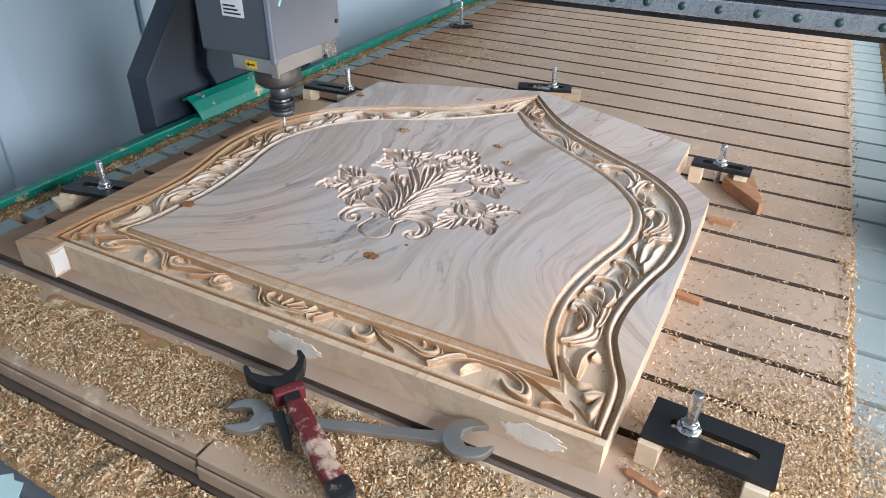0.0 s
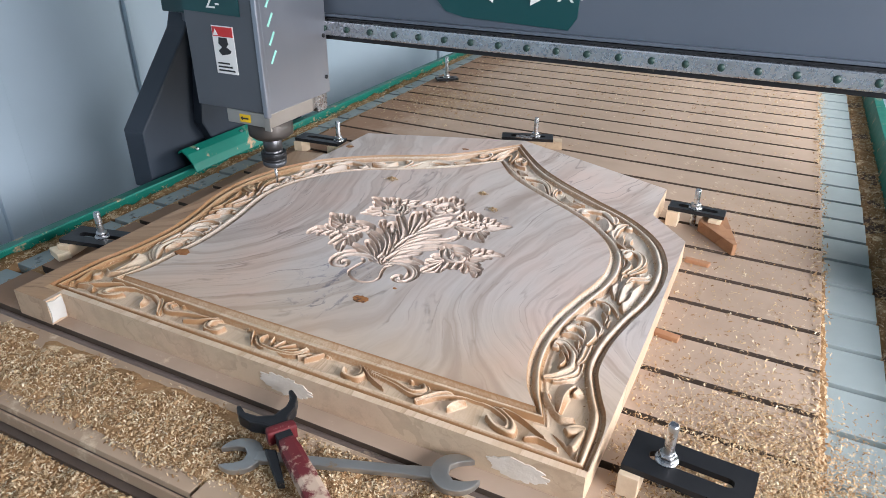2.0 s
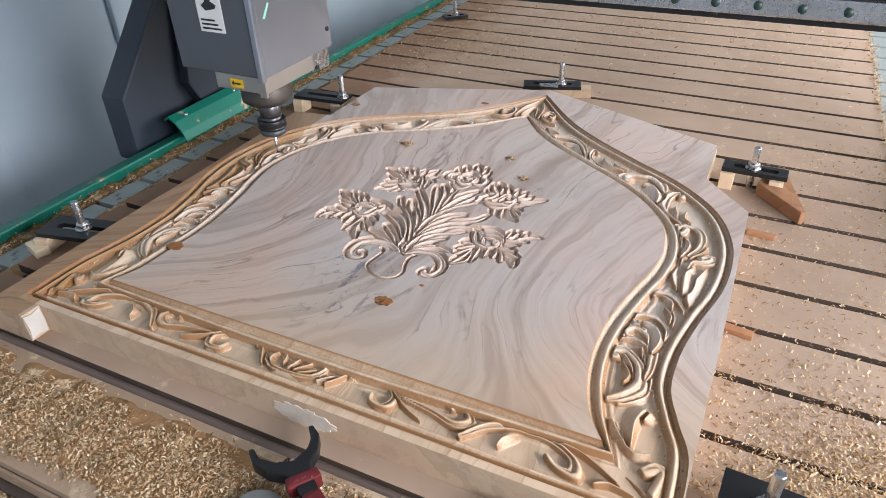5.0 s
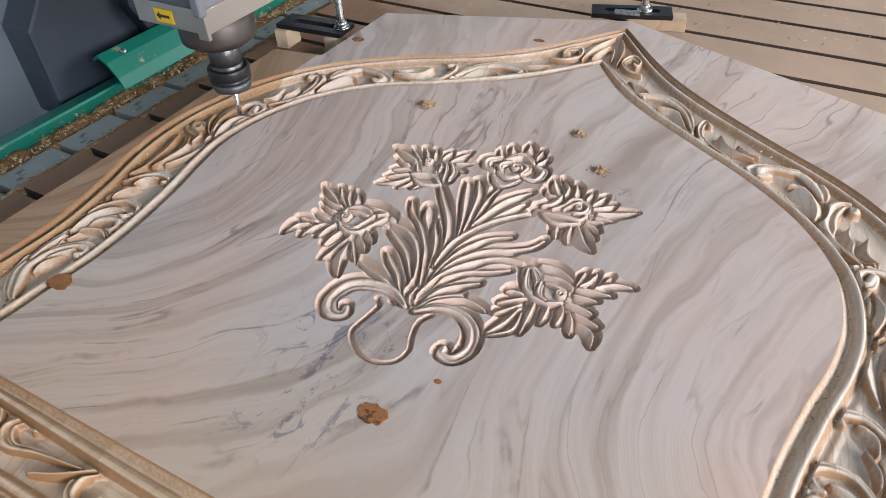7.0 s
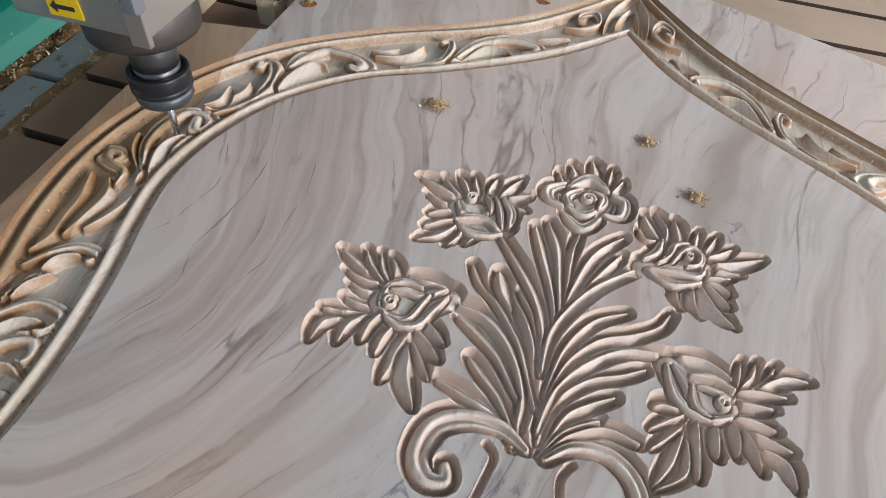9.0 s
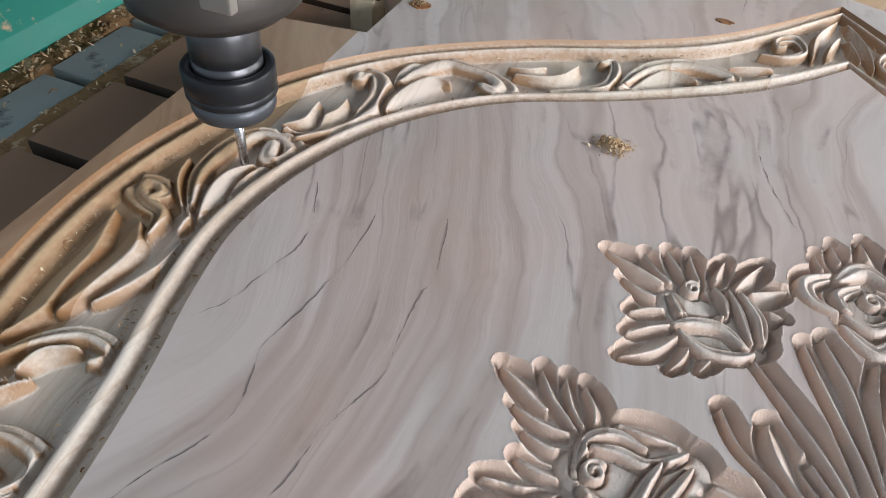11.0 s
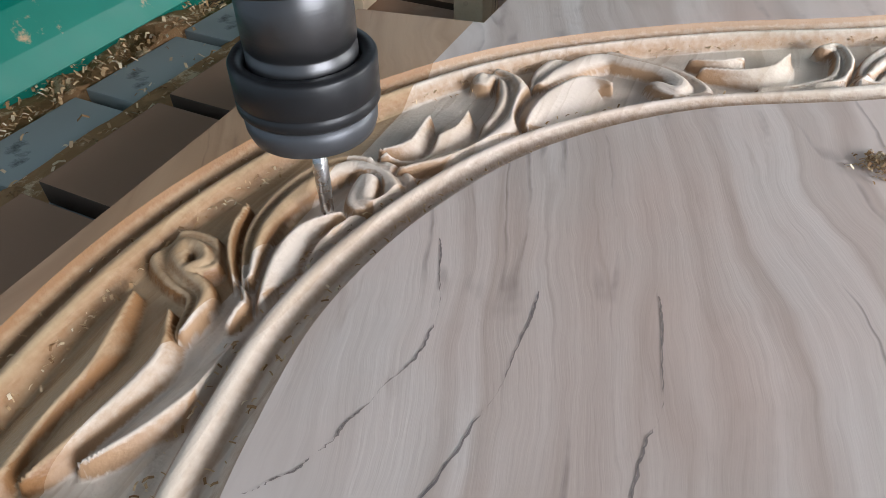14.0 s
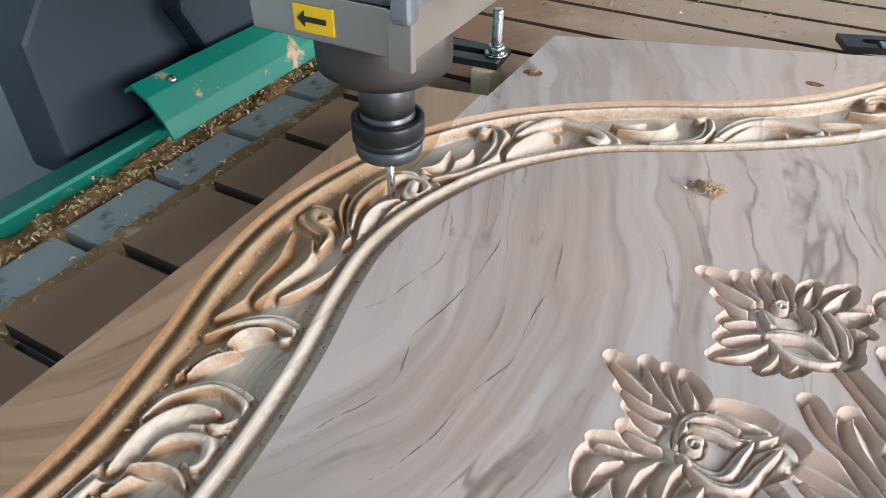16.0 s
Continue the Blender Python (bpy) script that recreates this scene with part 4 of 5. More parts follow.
IE, OE = line_xy(INNER_E), line_xy(OUTER_E)
IW, OW = line_xy(INNER_W), line_xy(OUTER_W)
flat_area("panel_field", [IE + IW[::-1][1:], [(BX0, BY0), (BX1, BY0), (BX1, BY1), (BX0, BY1)]], TOP, WOOD, panel, "flat planed field with wavy grey-brown grain")
OUTLINE_E = [(0.455, 0.0), (0.462, 0.30), (0.464, 0.648), (0.386, 0.742), (0.387, 0.892), (-0.008, 1.060)]
OUTLINE_W = [(-0.408, 0.925), (-0.412, 0.738), (-0.497, 0.725), (-0.490, 0.40), (-0.490, -0.028), (-0.412, -0.028), (-0.412, 0.0)]
# the face outside the border, in two halves
flat_area("outer_face", [[(0.455, 0.010)] + OE[1:] + [(-0.008, 1.060)] + [q for q in OUTLINE_E[::-1][1:-1]] + [(0.4565, 0.010)]], TOP, WOOD, panel)
flat_area("outer_face", [[(-0.455, 0.010)] + OW[1:] + [(-0.008, 1.060)] + OUTLINE_W[0:5] + [(-0.412, -0.028), (-0.412, 0.0), (-0.455, 0.0)]], TOP, WOOD, panel, "outer face with a warm tan board glued on")
flat_area("front_lip", [[(-0.455, 0.0), (0.455, 0.0), (0.455, 0.010), (-0.455, 0.010)]], TOP, CARVED, panel)


def wall_strip(name, pts, z0, z1, material, label=""):
    bm = bmesh.new()
    lo = [bm.verts.new((x, y, z0)) for x, y in pts]
    hi = [bm.verts.new((x, y, z1)) for x, y in pts]
    for k in range(len(pts)):
        j = (k + 1) % len(pts)
        bm.faces.new((lo[k], lo[j], hi[j], hi[k]))
    bm.faces.new(lo[::-1])
    mid_ = [bm.verts.new((x, y, z0 + 0.024)) for x, y in pts]
    bm.faces.new(mid_)
    bmesh.ops.recalc_face_normals(bm, faces=bm.faces[:])
    return part(name, bm, material, panel, label)


wall_strip("board_body", OUTLINE_E + OUTLINE_W, 0.0, TOP, EDGE_WOOD, "sawn edges of the glued boards")


def ragged(cx, cz, w, h, seed, n=22):
    rng = random.Random(seed)
    f = [0.86 + rng.uniform(-0.11, 0.13) for k in range(n)]
    return [(cx + w * f[k] * math.cos(2 * math.pi * k / n), cz + h * f[k] * math.sin(2 * math.pi * k / n)) for k in range(n)]


part("torn_patch", prism(ragged(0.035, 0.021, 0.05, 0.017, 1, 54), -0.0014, 0.001, 0, "y"), TORN, panel, "pale torn grain on the front edge")
part("torn_patch", prism(ragged(0.375, 0.021, 0.042, 0.017, 2, 54), -0.0014, 0.001, 0, "y"), TORN, panel, "pale torn grain on the front edge")
part("white_end", prism([(-0.028, 0.004), (-0.015, 0.006), (-0.003, 0.003), (-0.001, 0.022), (-0.003, 0.043), (-0.016, 0.040), (-0.028, 0.043), (-0.026, 0.020)], -0.4125, -0.4095, 0.0006, "x"), WHITE_END, panel, "white sealed block face")
for x, y, w, h, s in ((0.030, 0.203, 0.016, 0.011, 3), (-0.343, 0.193, 0.017, 0.012, 4), (-0.392, 0.811, 0.012, 0.009, 5), (-0.119, 0.927, 0.010, 0.006, 6), (0.062, 0.256, 0.004, 0.003, 7)):
    part("knot", prism(ragged(x, y, w, h, s, 26), TOP - 0.002, TOP + 0.0007, 0.0004), KNOT, panel, "orange-brown filled knot")

for pts in (
    [(-0.351, 0.538), (-0.333, 0.492), (-0.340, 0.453), (-0.346, 0.429), (-0.357, 0.413)],
    [(-0.262, 0.542), (-0.252, 0.496), (-0.254, 0.466), (-0.251, 0.418), (-0.261, 0.389), (-0.269, 0.343), (-0.283, 0.312)],
    [(-0.304, 0.526), (-0.302, 0.488), (-0.305, 0.456), (-0.313, 0.410), (-0.308, 0.392), (-0.306, 0.365), (-0.321, 0.334), (-0.339, 0.293)],
    [(-0.079, 0.706), (-0.069, 0.669), (-0.052, 0.628)],
):
    rng = np.random.default_rng(8)
    P = smooth_line(pts, 120)
    P[:, 0] += rng.normal(0, 0.0002, len(P)) + 0.0005 * np.sin(np.arange(len(P)) * 0.35)
    half = 0.00034 * np.clip(0.55 + 0.6 * np.sin(np.arange(len(P)) * 0.21) + rng.normal(0, 0.4, len(P)), 0.02, 1.3)
    V = np.concatenate([np.c_[P[:, 0] - half, P[:, 1], np.full(len(P), TOP + 0.0002)], np.c_[P[:, 0] + half, P[:, 1], np.full(len(P), TOP + 0.0002)]])
    k = np.arange(len(P) - 1)
    lattice("mineral_line", V, np.stack([k, k + len(P), k + len(P) + 1, k + 1], 1), MINERAL, panel, "thin dark line in the grain")

# ---- the router's bed ----
bed = tagged(empty("machine_bed", (0, 0, -0.06)), "long slotted router bed with fibreboard slats on grey rails", "machine bed")
PITCH, FIRST = 0.1080, 0.290


def child_box(name, b, material, parent, bev=0.0, label=""):
    ob = part(name, box(*b, bev), material, parent, label)
    ob.matrix_parent_inverse = parent.matrix_world.inverted()
    return ob


child_box("bed_frame", (-0.70, 0.80, -0.30, 2.72, -0.12, -0.045), GREY_PAINT, bed, 0.004)
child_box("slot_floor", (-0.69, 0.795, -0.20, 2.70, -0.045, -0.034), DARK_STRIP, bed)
child_box("front_strip", (-0.69, 0.795, -0.040, -0.025, -0.034, -0.008), TUBE, bed, 0.006, "dark strip along the front slot")
child_box("front_board", (-0.72, 0.040, -0.186, -0.043, -0.032, -0.001), MDF_OLD, bed, 0.0015, "worn fibreboard strip along the front")
child_box("front_board", (0.046, 0.80, -0.190, -0.043, -0.032, 0.001), MDF_OLD, bed, 0.0015, "worn fibreboard strip along the front")
child_box("front_tray", (-0.75, 0.85, -0.50, -0.190, -0.075, -0.050), GREY_PAINT, bed, 0.003, "steel tray full of sawdust")
for x0, x1, y in ((-0.72, 0.040, -0.1868), (0.046, 0.80, -0.1908)):
    child_box("edge_joint", (x0, x1, y, y + 0.002, -0.0125, -0.0105), DARK_STRIP, bed)
    child_box("edge_band", (x0, x1, y - 0.0032, y + 0.001, -0.032, -0.0125), MDF_OLD, bed, 0.0008)
flake = part("paint_patch", prism(ragged(-0.175, -0.352, 0.125, 0.075, 9, 60), -0.0505, -0.0445), FLAKED, bed, "flaked white and teal paint on dark steel")
flake.matrix_parent_inverse = bed.matrix_world.inverted()
for side, x0, x1 in (("west", -0.735, -0.692), ("east", 0.797, 0.84)):
    child_box("side_trough", (x0, x1, -0.2, 2.72, -0.06, -0.03), BROWN_DARK, bed, 0.002, "narrow trough beside the slats")
prof = [(-0.745, -0.06), (-0.735, -0.06), (-0.735, -0.004), (-0.700, 0.010), (-0.702, 0.014), (-0.745, 0.004)]
rail_w = part("side_rail", prism([(x, z) for x, z in prof], -0.2, 2.75, 0.0008, "y"), GREEN, bed, "green painted side rail")
prof = [(0.840, -0.06), (0.848, -0.06), (0.862, 0.020), (0.880, 0.024), (0.880, 0.030), (0.856, 0.026)]
rail_e = part("side_rail", prism([(x, z) for x, z in prof], -0.2, 2.75, 0.0008, "y"), GREEN, bed, "green painted side rail")
for ob in (rail_w, rail_e):
    ob.matrix_parent_inverse = bed.matrix_world.inverted()
for x in (-0.62, 0.72):
    for y in (-0.1, 1.2, 2.5):
        child_box("leg", (x - 0.05, x + 0.05, y - 0.05, y + 0.05, -0.86, -0.12), GREY_PAINT, bed, 0.004)

# ---- the gantry ----
gantry = tagged(empty("gantry", (0, 0.8, 0)), "dark grey router gantry with a steel guide rail", "gantry")


def under(ob, parent):
    ob.parent = parent
    ob.matrix_parent_inverse = parent.matrix_world.inverted()
    return ob


GY = 0.68
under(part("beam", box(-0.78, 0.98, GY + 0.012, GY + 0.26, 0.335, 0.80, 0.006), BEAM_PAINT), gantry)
under(part("rail_seat", box(-0.62, 0.90, GY + 0.002, GY + 0.012, 0.338, 0.384, 0.002), BLACK), gantry)
rail = under(part("guide_rail", box(-0.60, 0.90, GY - 0.012, GY + 0.004, 0.349, 0.379, 0.003), STEEL, None, "steel guide rail with plugged holes"), gantry)
hole_mesh = lathe([(0.0, 0.0), (0.0062, 0.0), (0.0062, 0.003), (0.0, 0.003)], 14)
plug = under(part("hole_plug", hole_mesh, OUT_GREEN), rail)
plug.matrix_world = pose(-0.57, GY - 0.0125, 0.364, 90)
for k in range(1, 26):
    p2 = new("hole_plug", plug.data)
    p2.parent = rail
    p2.matrix_parent_inverse = rail.matrix_world.inverted()
    p2.matrix_world = pose(-0.57 + 0.0575 * k, GY - 0.0125, 0.364, 90)
under(part("cable_tray_lip", box(-0.6, 0.9, GY - 0.002, GY + 0.012, 0.386, 0.392, 0.001), BEAM_PAINT), gantry)
sign_pts = [(-0.085, 0.60), (-0.085, 0.44), (-0.06, 0.415), (-0.02, 0.406), (0.19, 0.398), (0.205, 0.42), (0.215, 0.60)]
sign = under(part("direction_sign", prism(sign_pts, GY + 0.009, GY + 0.0115, 0.0006, "y"), SIGN_GREEN, None, "dark green rounded direction sign"), gantry)
under(part("arrow", prism([(0.04, 0.449), (0.115, 0.449), (0.115, 0.437), (0.16, 0.462), (0.115, 0.487), (0.115, 0.475), (0.04, 0.475), (0.04, 0.487), (-0.005, 0.462), (0.04, 0.437)], GY + 0.007, GY + 0.009, 0, "y"), STICKER, None, "white double arrow"), sign)


def lettering(text, size, m, material, parent):
    c = bpy.data.curves.new("lettering", "FONT")
    c.body, c.size, c.extrude = text, size, 0.0004
    tmp = new("lettering_source", c)
    me = bpy.data.meshes.new_from_object(tmp.evaluated_get(bpy.context.evaluated_depsgraph_get()))
    bpy.data.objects.remove(tmp)
    me.materials.append(material)
    ob = new("lettering", me)
    ob.parent = parent
    ob.matrix_parent_inverse = parent.matrix_world.inverted()
    ob.matrix_world = m
    return ob


lettering("X+", 0.045, pose(0.165, GY + 0.0085, 0.447, 90), STICKER, sign)
# west column: folded plate, wide at its foot
col = [(0.50, -0.03), (0.50, 0.115), (0.685, 0.325), (0.70, 0.36), (0.70, 0.80), (1.02, 0.80), (1.10, 0.20), (1.10, -0.03)]
under(part("column", prism(col, -0.83, -0.765, 0.006, "x"), SHADED_PAINT, None, "dark grey tapered gantry column"), gantry)
under(part("column_cover", prism([(0.66, 0.10), (0.70, 0.33), (0.70, 0.80), (0.98, 0.80), (1.0, 0.02), (0.70, 0.02)], -0.765, -0.735, 0.005, "x"), SHADED_PAINT), gantry)
under(part("end_box", box(-0.80, -0.72, 0.655, 0.70, 0.368, 0.80, 0.004), SIGN_GREEN, None, "dark green end box"), gantry)
prof = [(-0.728, 0.055), (-0.716, 0.062), (-0.698, 0.052), (-0.682, 0.030), (-0.674, 0.012), (-0.677, 0.010), (-0.685, 0.028), (-0.701, 0.048), (-0.716, 0.057), (-0.728, 0.05)]
guard = under(part("foot_guard", prism(prof, 0.560, 0.815, 0.0006, "y"), GREEN, None, "chipped green folded foot guard"), gantry)
for y in (0.60, 0.76):
    s = under(part("screw", lathe([(0.0, 0.0), (0.005, 0.0), (0.005, 0.002), (0.003, 0.004), (0.0, 0.0042)], 14), STEEL), guard)
    s.matrix_world = pose(-0.703, y, 0.0545, 0, 28)
# east foot and column
foot = [(0.86, -0.04), (0.84, 0.03), (0.85, 0.10), (0.88, 0.125), (0.97, 0.125), (0.97, -0.04)]
under(part("east_foot", prism(foot, 0.66, 0.98, 0.006, "y"), GREEN, None, "green rounded foot of the gantry"), gantry)
col2 = [(0.62, 0.03), (0.62, 0.12), (0.80, 0.20), (0.86, 0.80), (1.05, 0.80), (1.08, -0.04), (0.7, -0.04)]
under(part("column", prism(col2, 0.955, 1.01, 0.006, "x"), SHADED_PAINT, None, "dark grey tapered gantry column"), gantry)

# ---- the spindle head ----
AX, AY = -0.405, 0.537
head = tagged(empty("spindle_head", (AX, AY, TOP)), "router spindle in a grey sheet metal housing with warning label", "spindle")
under(part("housing_front", box(AX - 0.118, AX + 0.058, AY - 0.078, AY - 0.070, 0.228, 0.74, 0.003), GREY_PAINT, None, "dark grey front cover"), head)
under(part("housing_side", box(AX + 0.052, AX + 0.067, AY - 0.070, AY + 0.135, 0.226, 0.74, 0.003), SHEET, None, "brushed grey side cover"), head)
under(part("corner_trim", box(AX + 0.055, AX + 0.068, AY - 0.081, AY - 0.069, 0.220, 0.74, 0.004, 3), SHEET, None, "bright rounded corner"), head)
under(part("housing_back", box(AX - 0.118, AX + 0.052, AY - 0.070, AY + 0.143, 0.232, 0.74, 0.003), GREY_PAINT), head)
under(part("base_plate", prism([(AX - 0.048, AY - 0.072), (AX + 0.064, AY - 0.074), (AX + 0.064, AY + 0.07), (AX + 0.05, AY + 0.10), (AX - 0.048, AY + 0.10)], 0.198, 0.226, 0.001), PLATE, None, "bare steel base plate"), head)
under(part("corner_post", box(AX + 0.050, AX + 0.0655, AY - 0.0755, AY - 0.070, 0.192, 0.226, 0.0012), PLATE), head)
under(part("bracket", box(AX + 0.045, AX + 0.063, AY + 0.09, AY + 0.125, 0.190, 0.230, 0.002), STEEL), head)
for z in (0.35, 0.262):
    s = under(part("screw", lathe([(0.0, 0.0), (0.0045, 0.0), (0.0045, 0.0025), (0.0, 0.003)], 14), BLACK), head)
    s.matrix_world = pose(AX + 0.067, AY + 0.122, z, 0, 90)
lab = under(part("warning_label", box(AX - 0.050, AX + 0.004, AY - 0.0795, AY - 0.0785, 0.300, 0.392, 0.0003), STICKER, None, "white and red warning label"), head)
under(part("label_header", box(AX - 0.048, AX + 0.002, AY - 0.0805, AY - 0.0795, 0.372, 0.390), STICKER_RED), lab)
under(part("pictogram", prism([(AX - 0.034, 0.370), (AX - 0.014, 0.370), (AX - 0.012, 0.358), (AX - 0.018, 0.352), (AX - 0.006, 0.346), (AX - 0.010, 0.340), (AX - 0.030, 0.336), (AX - 0.038, 0.344), (AX - 0.028, 0.352), (AX - 0.036, 0.358)], AY - 0.0805, AY - 0.0795, 0, "y"), INK), lab)
for k in range(3):
    under(part("text_bar", box(AX - 0.044, AX - 0.003 - 0.006 * k, AY - 0.0805, AY - 0.0795, 0.305 + 0.007 * k, 0.308 + 0.007 * k), INK), lab)
tri = under(part("warning_sign", prism([(AX - 0.046, 0.374), (AX - 0.034, 0.374), (AX - 0.040, 0.386)], AY - 0.0812, AY - 0.0805, 0, "y"), STICKER), lab)
zs = under(part("axis_sign", prism([(AX - 0.116, 0.416), (AX + 0.026, 0.412), (AX + 0.028, 0.56), (AX - 0.116, 0.56)], AY - 0.0800, AY - 0.0785, 0, "y"), SIGN_GREEN, None, "dark green axis sign"), head)
lettering("Z-", 0.036, pose(AX - 0.055, AY - 0.0804, 0.424, 90), STICKER, zs)
for k in range(4):
    z = 0.335 + 0.035 * k
    st = under(part("mint_stripe", prism([(AY - 0.055, z - 0.010), (AY - 0.050, z - 0.012), (AY - 0.034, z + 0.010), (AY - 0.038, z + 0.013)], AX + 0.0672, AX + 0.0680, 0, "x"), MINT), head)
ar = under(part("arrow_label", box(AX - 0.014, AX + 0.014, AY - 0.0742, AY - 0.0732, 0.203, 0.219, 0.0003), STICKER_YELLOW, None, "yellow label with a black arrow"), head)
under(part("arrow", prism([(AX - 0.011, 0.211), (AX - 0.006, 0.2155), (AX - 0.006, 0.2125), (AX + 0.009, 0.2125), (AX + 0.009, 0.2095), (AX - 0.006, 0.2095), (AX - 0.006, 0.2065)], AY - 0.0750, AY - 0.0742, 0, "y"), INK), ar)
at = (AX, AY, 0)
under(part("spindle_body", lathe([(0.030, 0.1515), (0.038, 0.152), (0.0415, 0.156), (0.0470, 0.159), (0.0475, 0.164), (0.0475, 0.200), (0.030, 0.200)], 56, at), SPINDLE_STEEL, None, "turned brown-grey spindle body"), head)
under(part("shaft", lathe([(0.019, 0.112), (0.0205, 0.1135), (0.0205, 0.1205), (0.0195, 0.1215), (0.0195, 0.1225), (0.0205, 0.1235), (0.0205, 0.1505), (0.017, 0.1525)], 48, at), SHAFT_STEEL, None, "ground steel shaft"), head)
nut = under(part("collet_nut", lathe([(0.004, 0.0855), (0.0215, 0.0855), (0.0245, 0.0873), (0.0256, 0.0910), (0.0259, 0.0985), (0.020, 0.0985)], 56, at), NUT_GREY, None, "dark grey collet nut"), head)
under(part("nut_band", lathe([(0.0215, 0.0988), (0.0266, 0.0988), (0.0273, 0.0998), (0.0273, 0.1030), (0.0268, 0.1035), (0.0268, 0.1043), (0.0273, 0.1049), (0.0273, 0.1168), (0.0264, 0.1180), (0.0222, 0.1180), (0.0215, 0.1150)], 56, at), BLACK, None, "black upper ring of the nut"), nut)
under(part("router_bit", lathe([(0.0006, 0.0400), (0.0021, 0.0412), (0.0029, 0.0435), (0.0029, 0.053), (0.0032, 0.054), (0.0032, 0.087)], 20, at), STEEL, None, "steel ball-nosed router bit"), head)

# ---- clamps ----


def clamp(at, rz, stud_u, length, width, plate_z, stud_top, block=True, far_block=PALE_WOOD):
    """Black slotted strap held by a stud and nut, on wooden packing."""
    c = tagged(empty("clamp", (at[0], at[1], 0.0), rz), "black slotted steel clamp strap with stud and nut", "clamp", "clamps round the panel")
    bm = bmesh.new()
    h = width / 2
    s0, s1, sw = -length * 0.28, length * 0.30, 0.0075
    outer = [(-length / 2, -h), (length / 2, -h), (length / 2, h), (-length / 2, h)]
    hole = [(s0 - sw * math.cos(a), -sw * math.sin(a)) for a in np.linspace(-math.pi / 2, math.pi / 2, 7)] + [(s1 + sw * math.cos(a), sw * math.sin(a)) for a in np.linspace(-math.pi / 2, math.pi / 2, 7)]
    loops = []
    for lp in (outer, hole):
        vs = [bm.verts.new((x, y, plate_z)) for x, y in lp]
        for k in range(len(vs)):
            bm.edges.new((vs[k], vs[(k + 1) % len(vs)]))
    bmesh.ops.triangle_fill(bm, use_beauty=True, use_dissolve=False, edges=bm.edges[:])
    r = bmesh.ops.extrude_face_region(bm, geom=bm.faces[:])
    for v in r["geom"]:
        if isinstance(v, bmesh.types.BMVert):
            v.co.z -= 0.008
    bmesh.ops.recalc_face_normals(bm, faces=bm.faces[:])
    part("strap", bm, BLACK, c)
    part("stud", lathe([(0.0058, 0.0), (0.0062, 0.003), (0.0062, stud_top - 0.003), (0.0052, stud_top)], 18, (stud_u, 0, 0)), STEEL, c, "steel stud")
    part("washer", lathe([(0.006, plate_z), (0.0135, plate_z), (0.0135, plate_z + 0.0025), (0.006, plate_z + 0.0025)], 24, (stud_u, 0, 0)), STEEL, c)
    part("nut", lathe([(0.006, plate_z + 0.0025), (0.0100, plate_z + 0.0025), (0.0108, plate_z + 0.004), (0.0108, plate_z + 0.010), (0.0098, plate_z + 0.0115), (0.006, plate_z + 0.0115)], 6, (stud_u, 0, 0)), STEEL, c)
    if block:
        for u in (-length / 2 + 0.012, length / 2 - 0.016):
            part("packing_block", box(u - 0.012, u + 0.012, -h - 0.008, h * 0.3, 0.0, plate_z - 0.008, 0.001), far_block, c, "pale wooden packing block")
    return c


clamp((0.557, 0.072), -4, -0.026, 0.140, 0.066, 0.040, 0.094)
clamp((0.461, 0.828), -2, -0.004, 0.112, 0.036, 0.040, 0.082)
clamp((-0.507, 0.846), 4, 0.055, 0.130, 0.050, 0.040, 0.093)
clamp((-0.550, 0.183), 12, 0.006, 0.135, 0.060, 0.034, 0.086)
clamp((-0.030, 1.145), 18, 0.022, 0.140, 0.044, 0.030, 0.082, False)
clamp((-0.550, 1.700), 40, 0.0, 0.080, 0.040, 0.014, 0.090, False)


def block(name, pts, z0, z1, material, label, category="wood offcut"):
    ob = part(name, prism(pts, z0, z1, 0.0015), material)
    return tagged(ob, label, category)


block("wood_wedge", [(0.470, 0.805), (0.545, 0.720), (0.552, 0.724), (0.520, 0.850), (0.480, 0.850)], 0.0, 0.024, RED_WOOD, "brown wooden wedge beside the clamp")
block("wood_scrap", [(0.468, 0.652), (0.512, 0.648), (0.515, 0.660), (0.468, 0.664)], 0.0, 0.008, RED_WOOD, "small reddish wood scrap on the slats")
block("wood_scrap", [(0.463, 0.380), (0.500, 0.374), (0.502, 0.388), (0.463, 0.394)], 0.0, 0.008, RED_WOOD, "small reddish wood scrap on the slats")
block("wood_scrap", [(0.480, 0.012), (0.520, 0.000), (0.524, 0.010), (0.482, 0.022)], 0.0, 0.006, RED_WOOD, "small reddish wood scrap on the slats")
block("wood_offcut", [(-0.03, 1.128), (0.066, 1.158), (0.056, 1.190), (-0.04, 1.160)], 0.0, 0.022, EDGE_WOOD, "short wooden packing under the clamp")
block("wood_offcut", [(-0.630, 0.128), (-0.590, 0.116), (-0.582, 0.138), (-0.622, 0.150)], 0.0, 0.016, PALE_WOOD, "small pale wooden block under the clamp")
block("steel_plate", [(-0.052, 1.112), (-0.008, 1.120), (-0.014, 1.138), (-0.056, 1.128)], 0.0305, 0.0345, STEEL, "short steel strip on the clamp", "steel strip")
block("white_board", [(1.12, 1.15), (1.9, 1.0), (2.0, 2.6), (1.15, 2.5)], -0.86, -0.78, WHITE, "white sheet lying on the floor beside the machine", "board")

post = tagged(part("steel_post", box(-0.84, -0.60, 2.80, 2.88, -0.86, 0.9, 0.004), BROWN_DARK), "rusty brown steel post behind the bed", "post")

# ---- tools ----


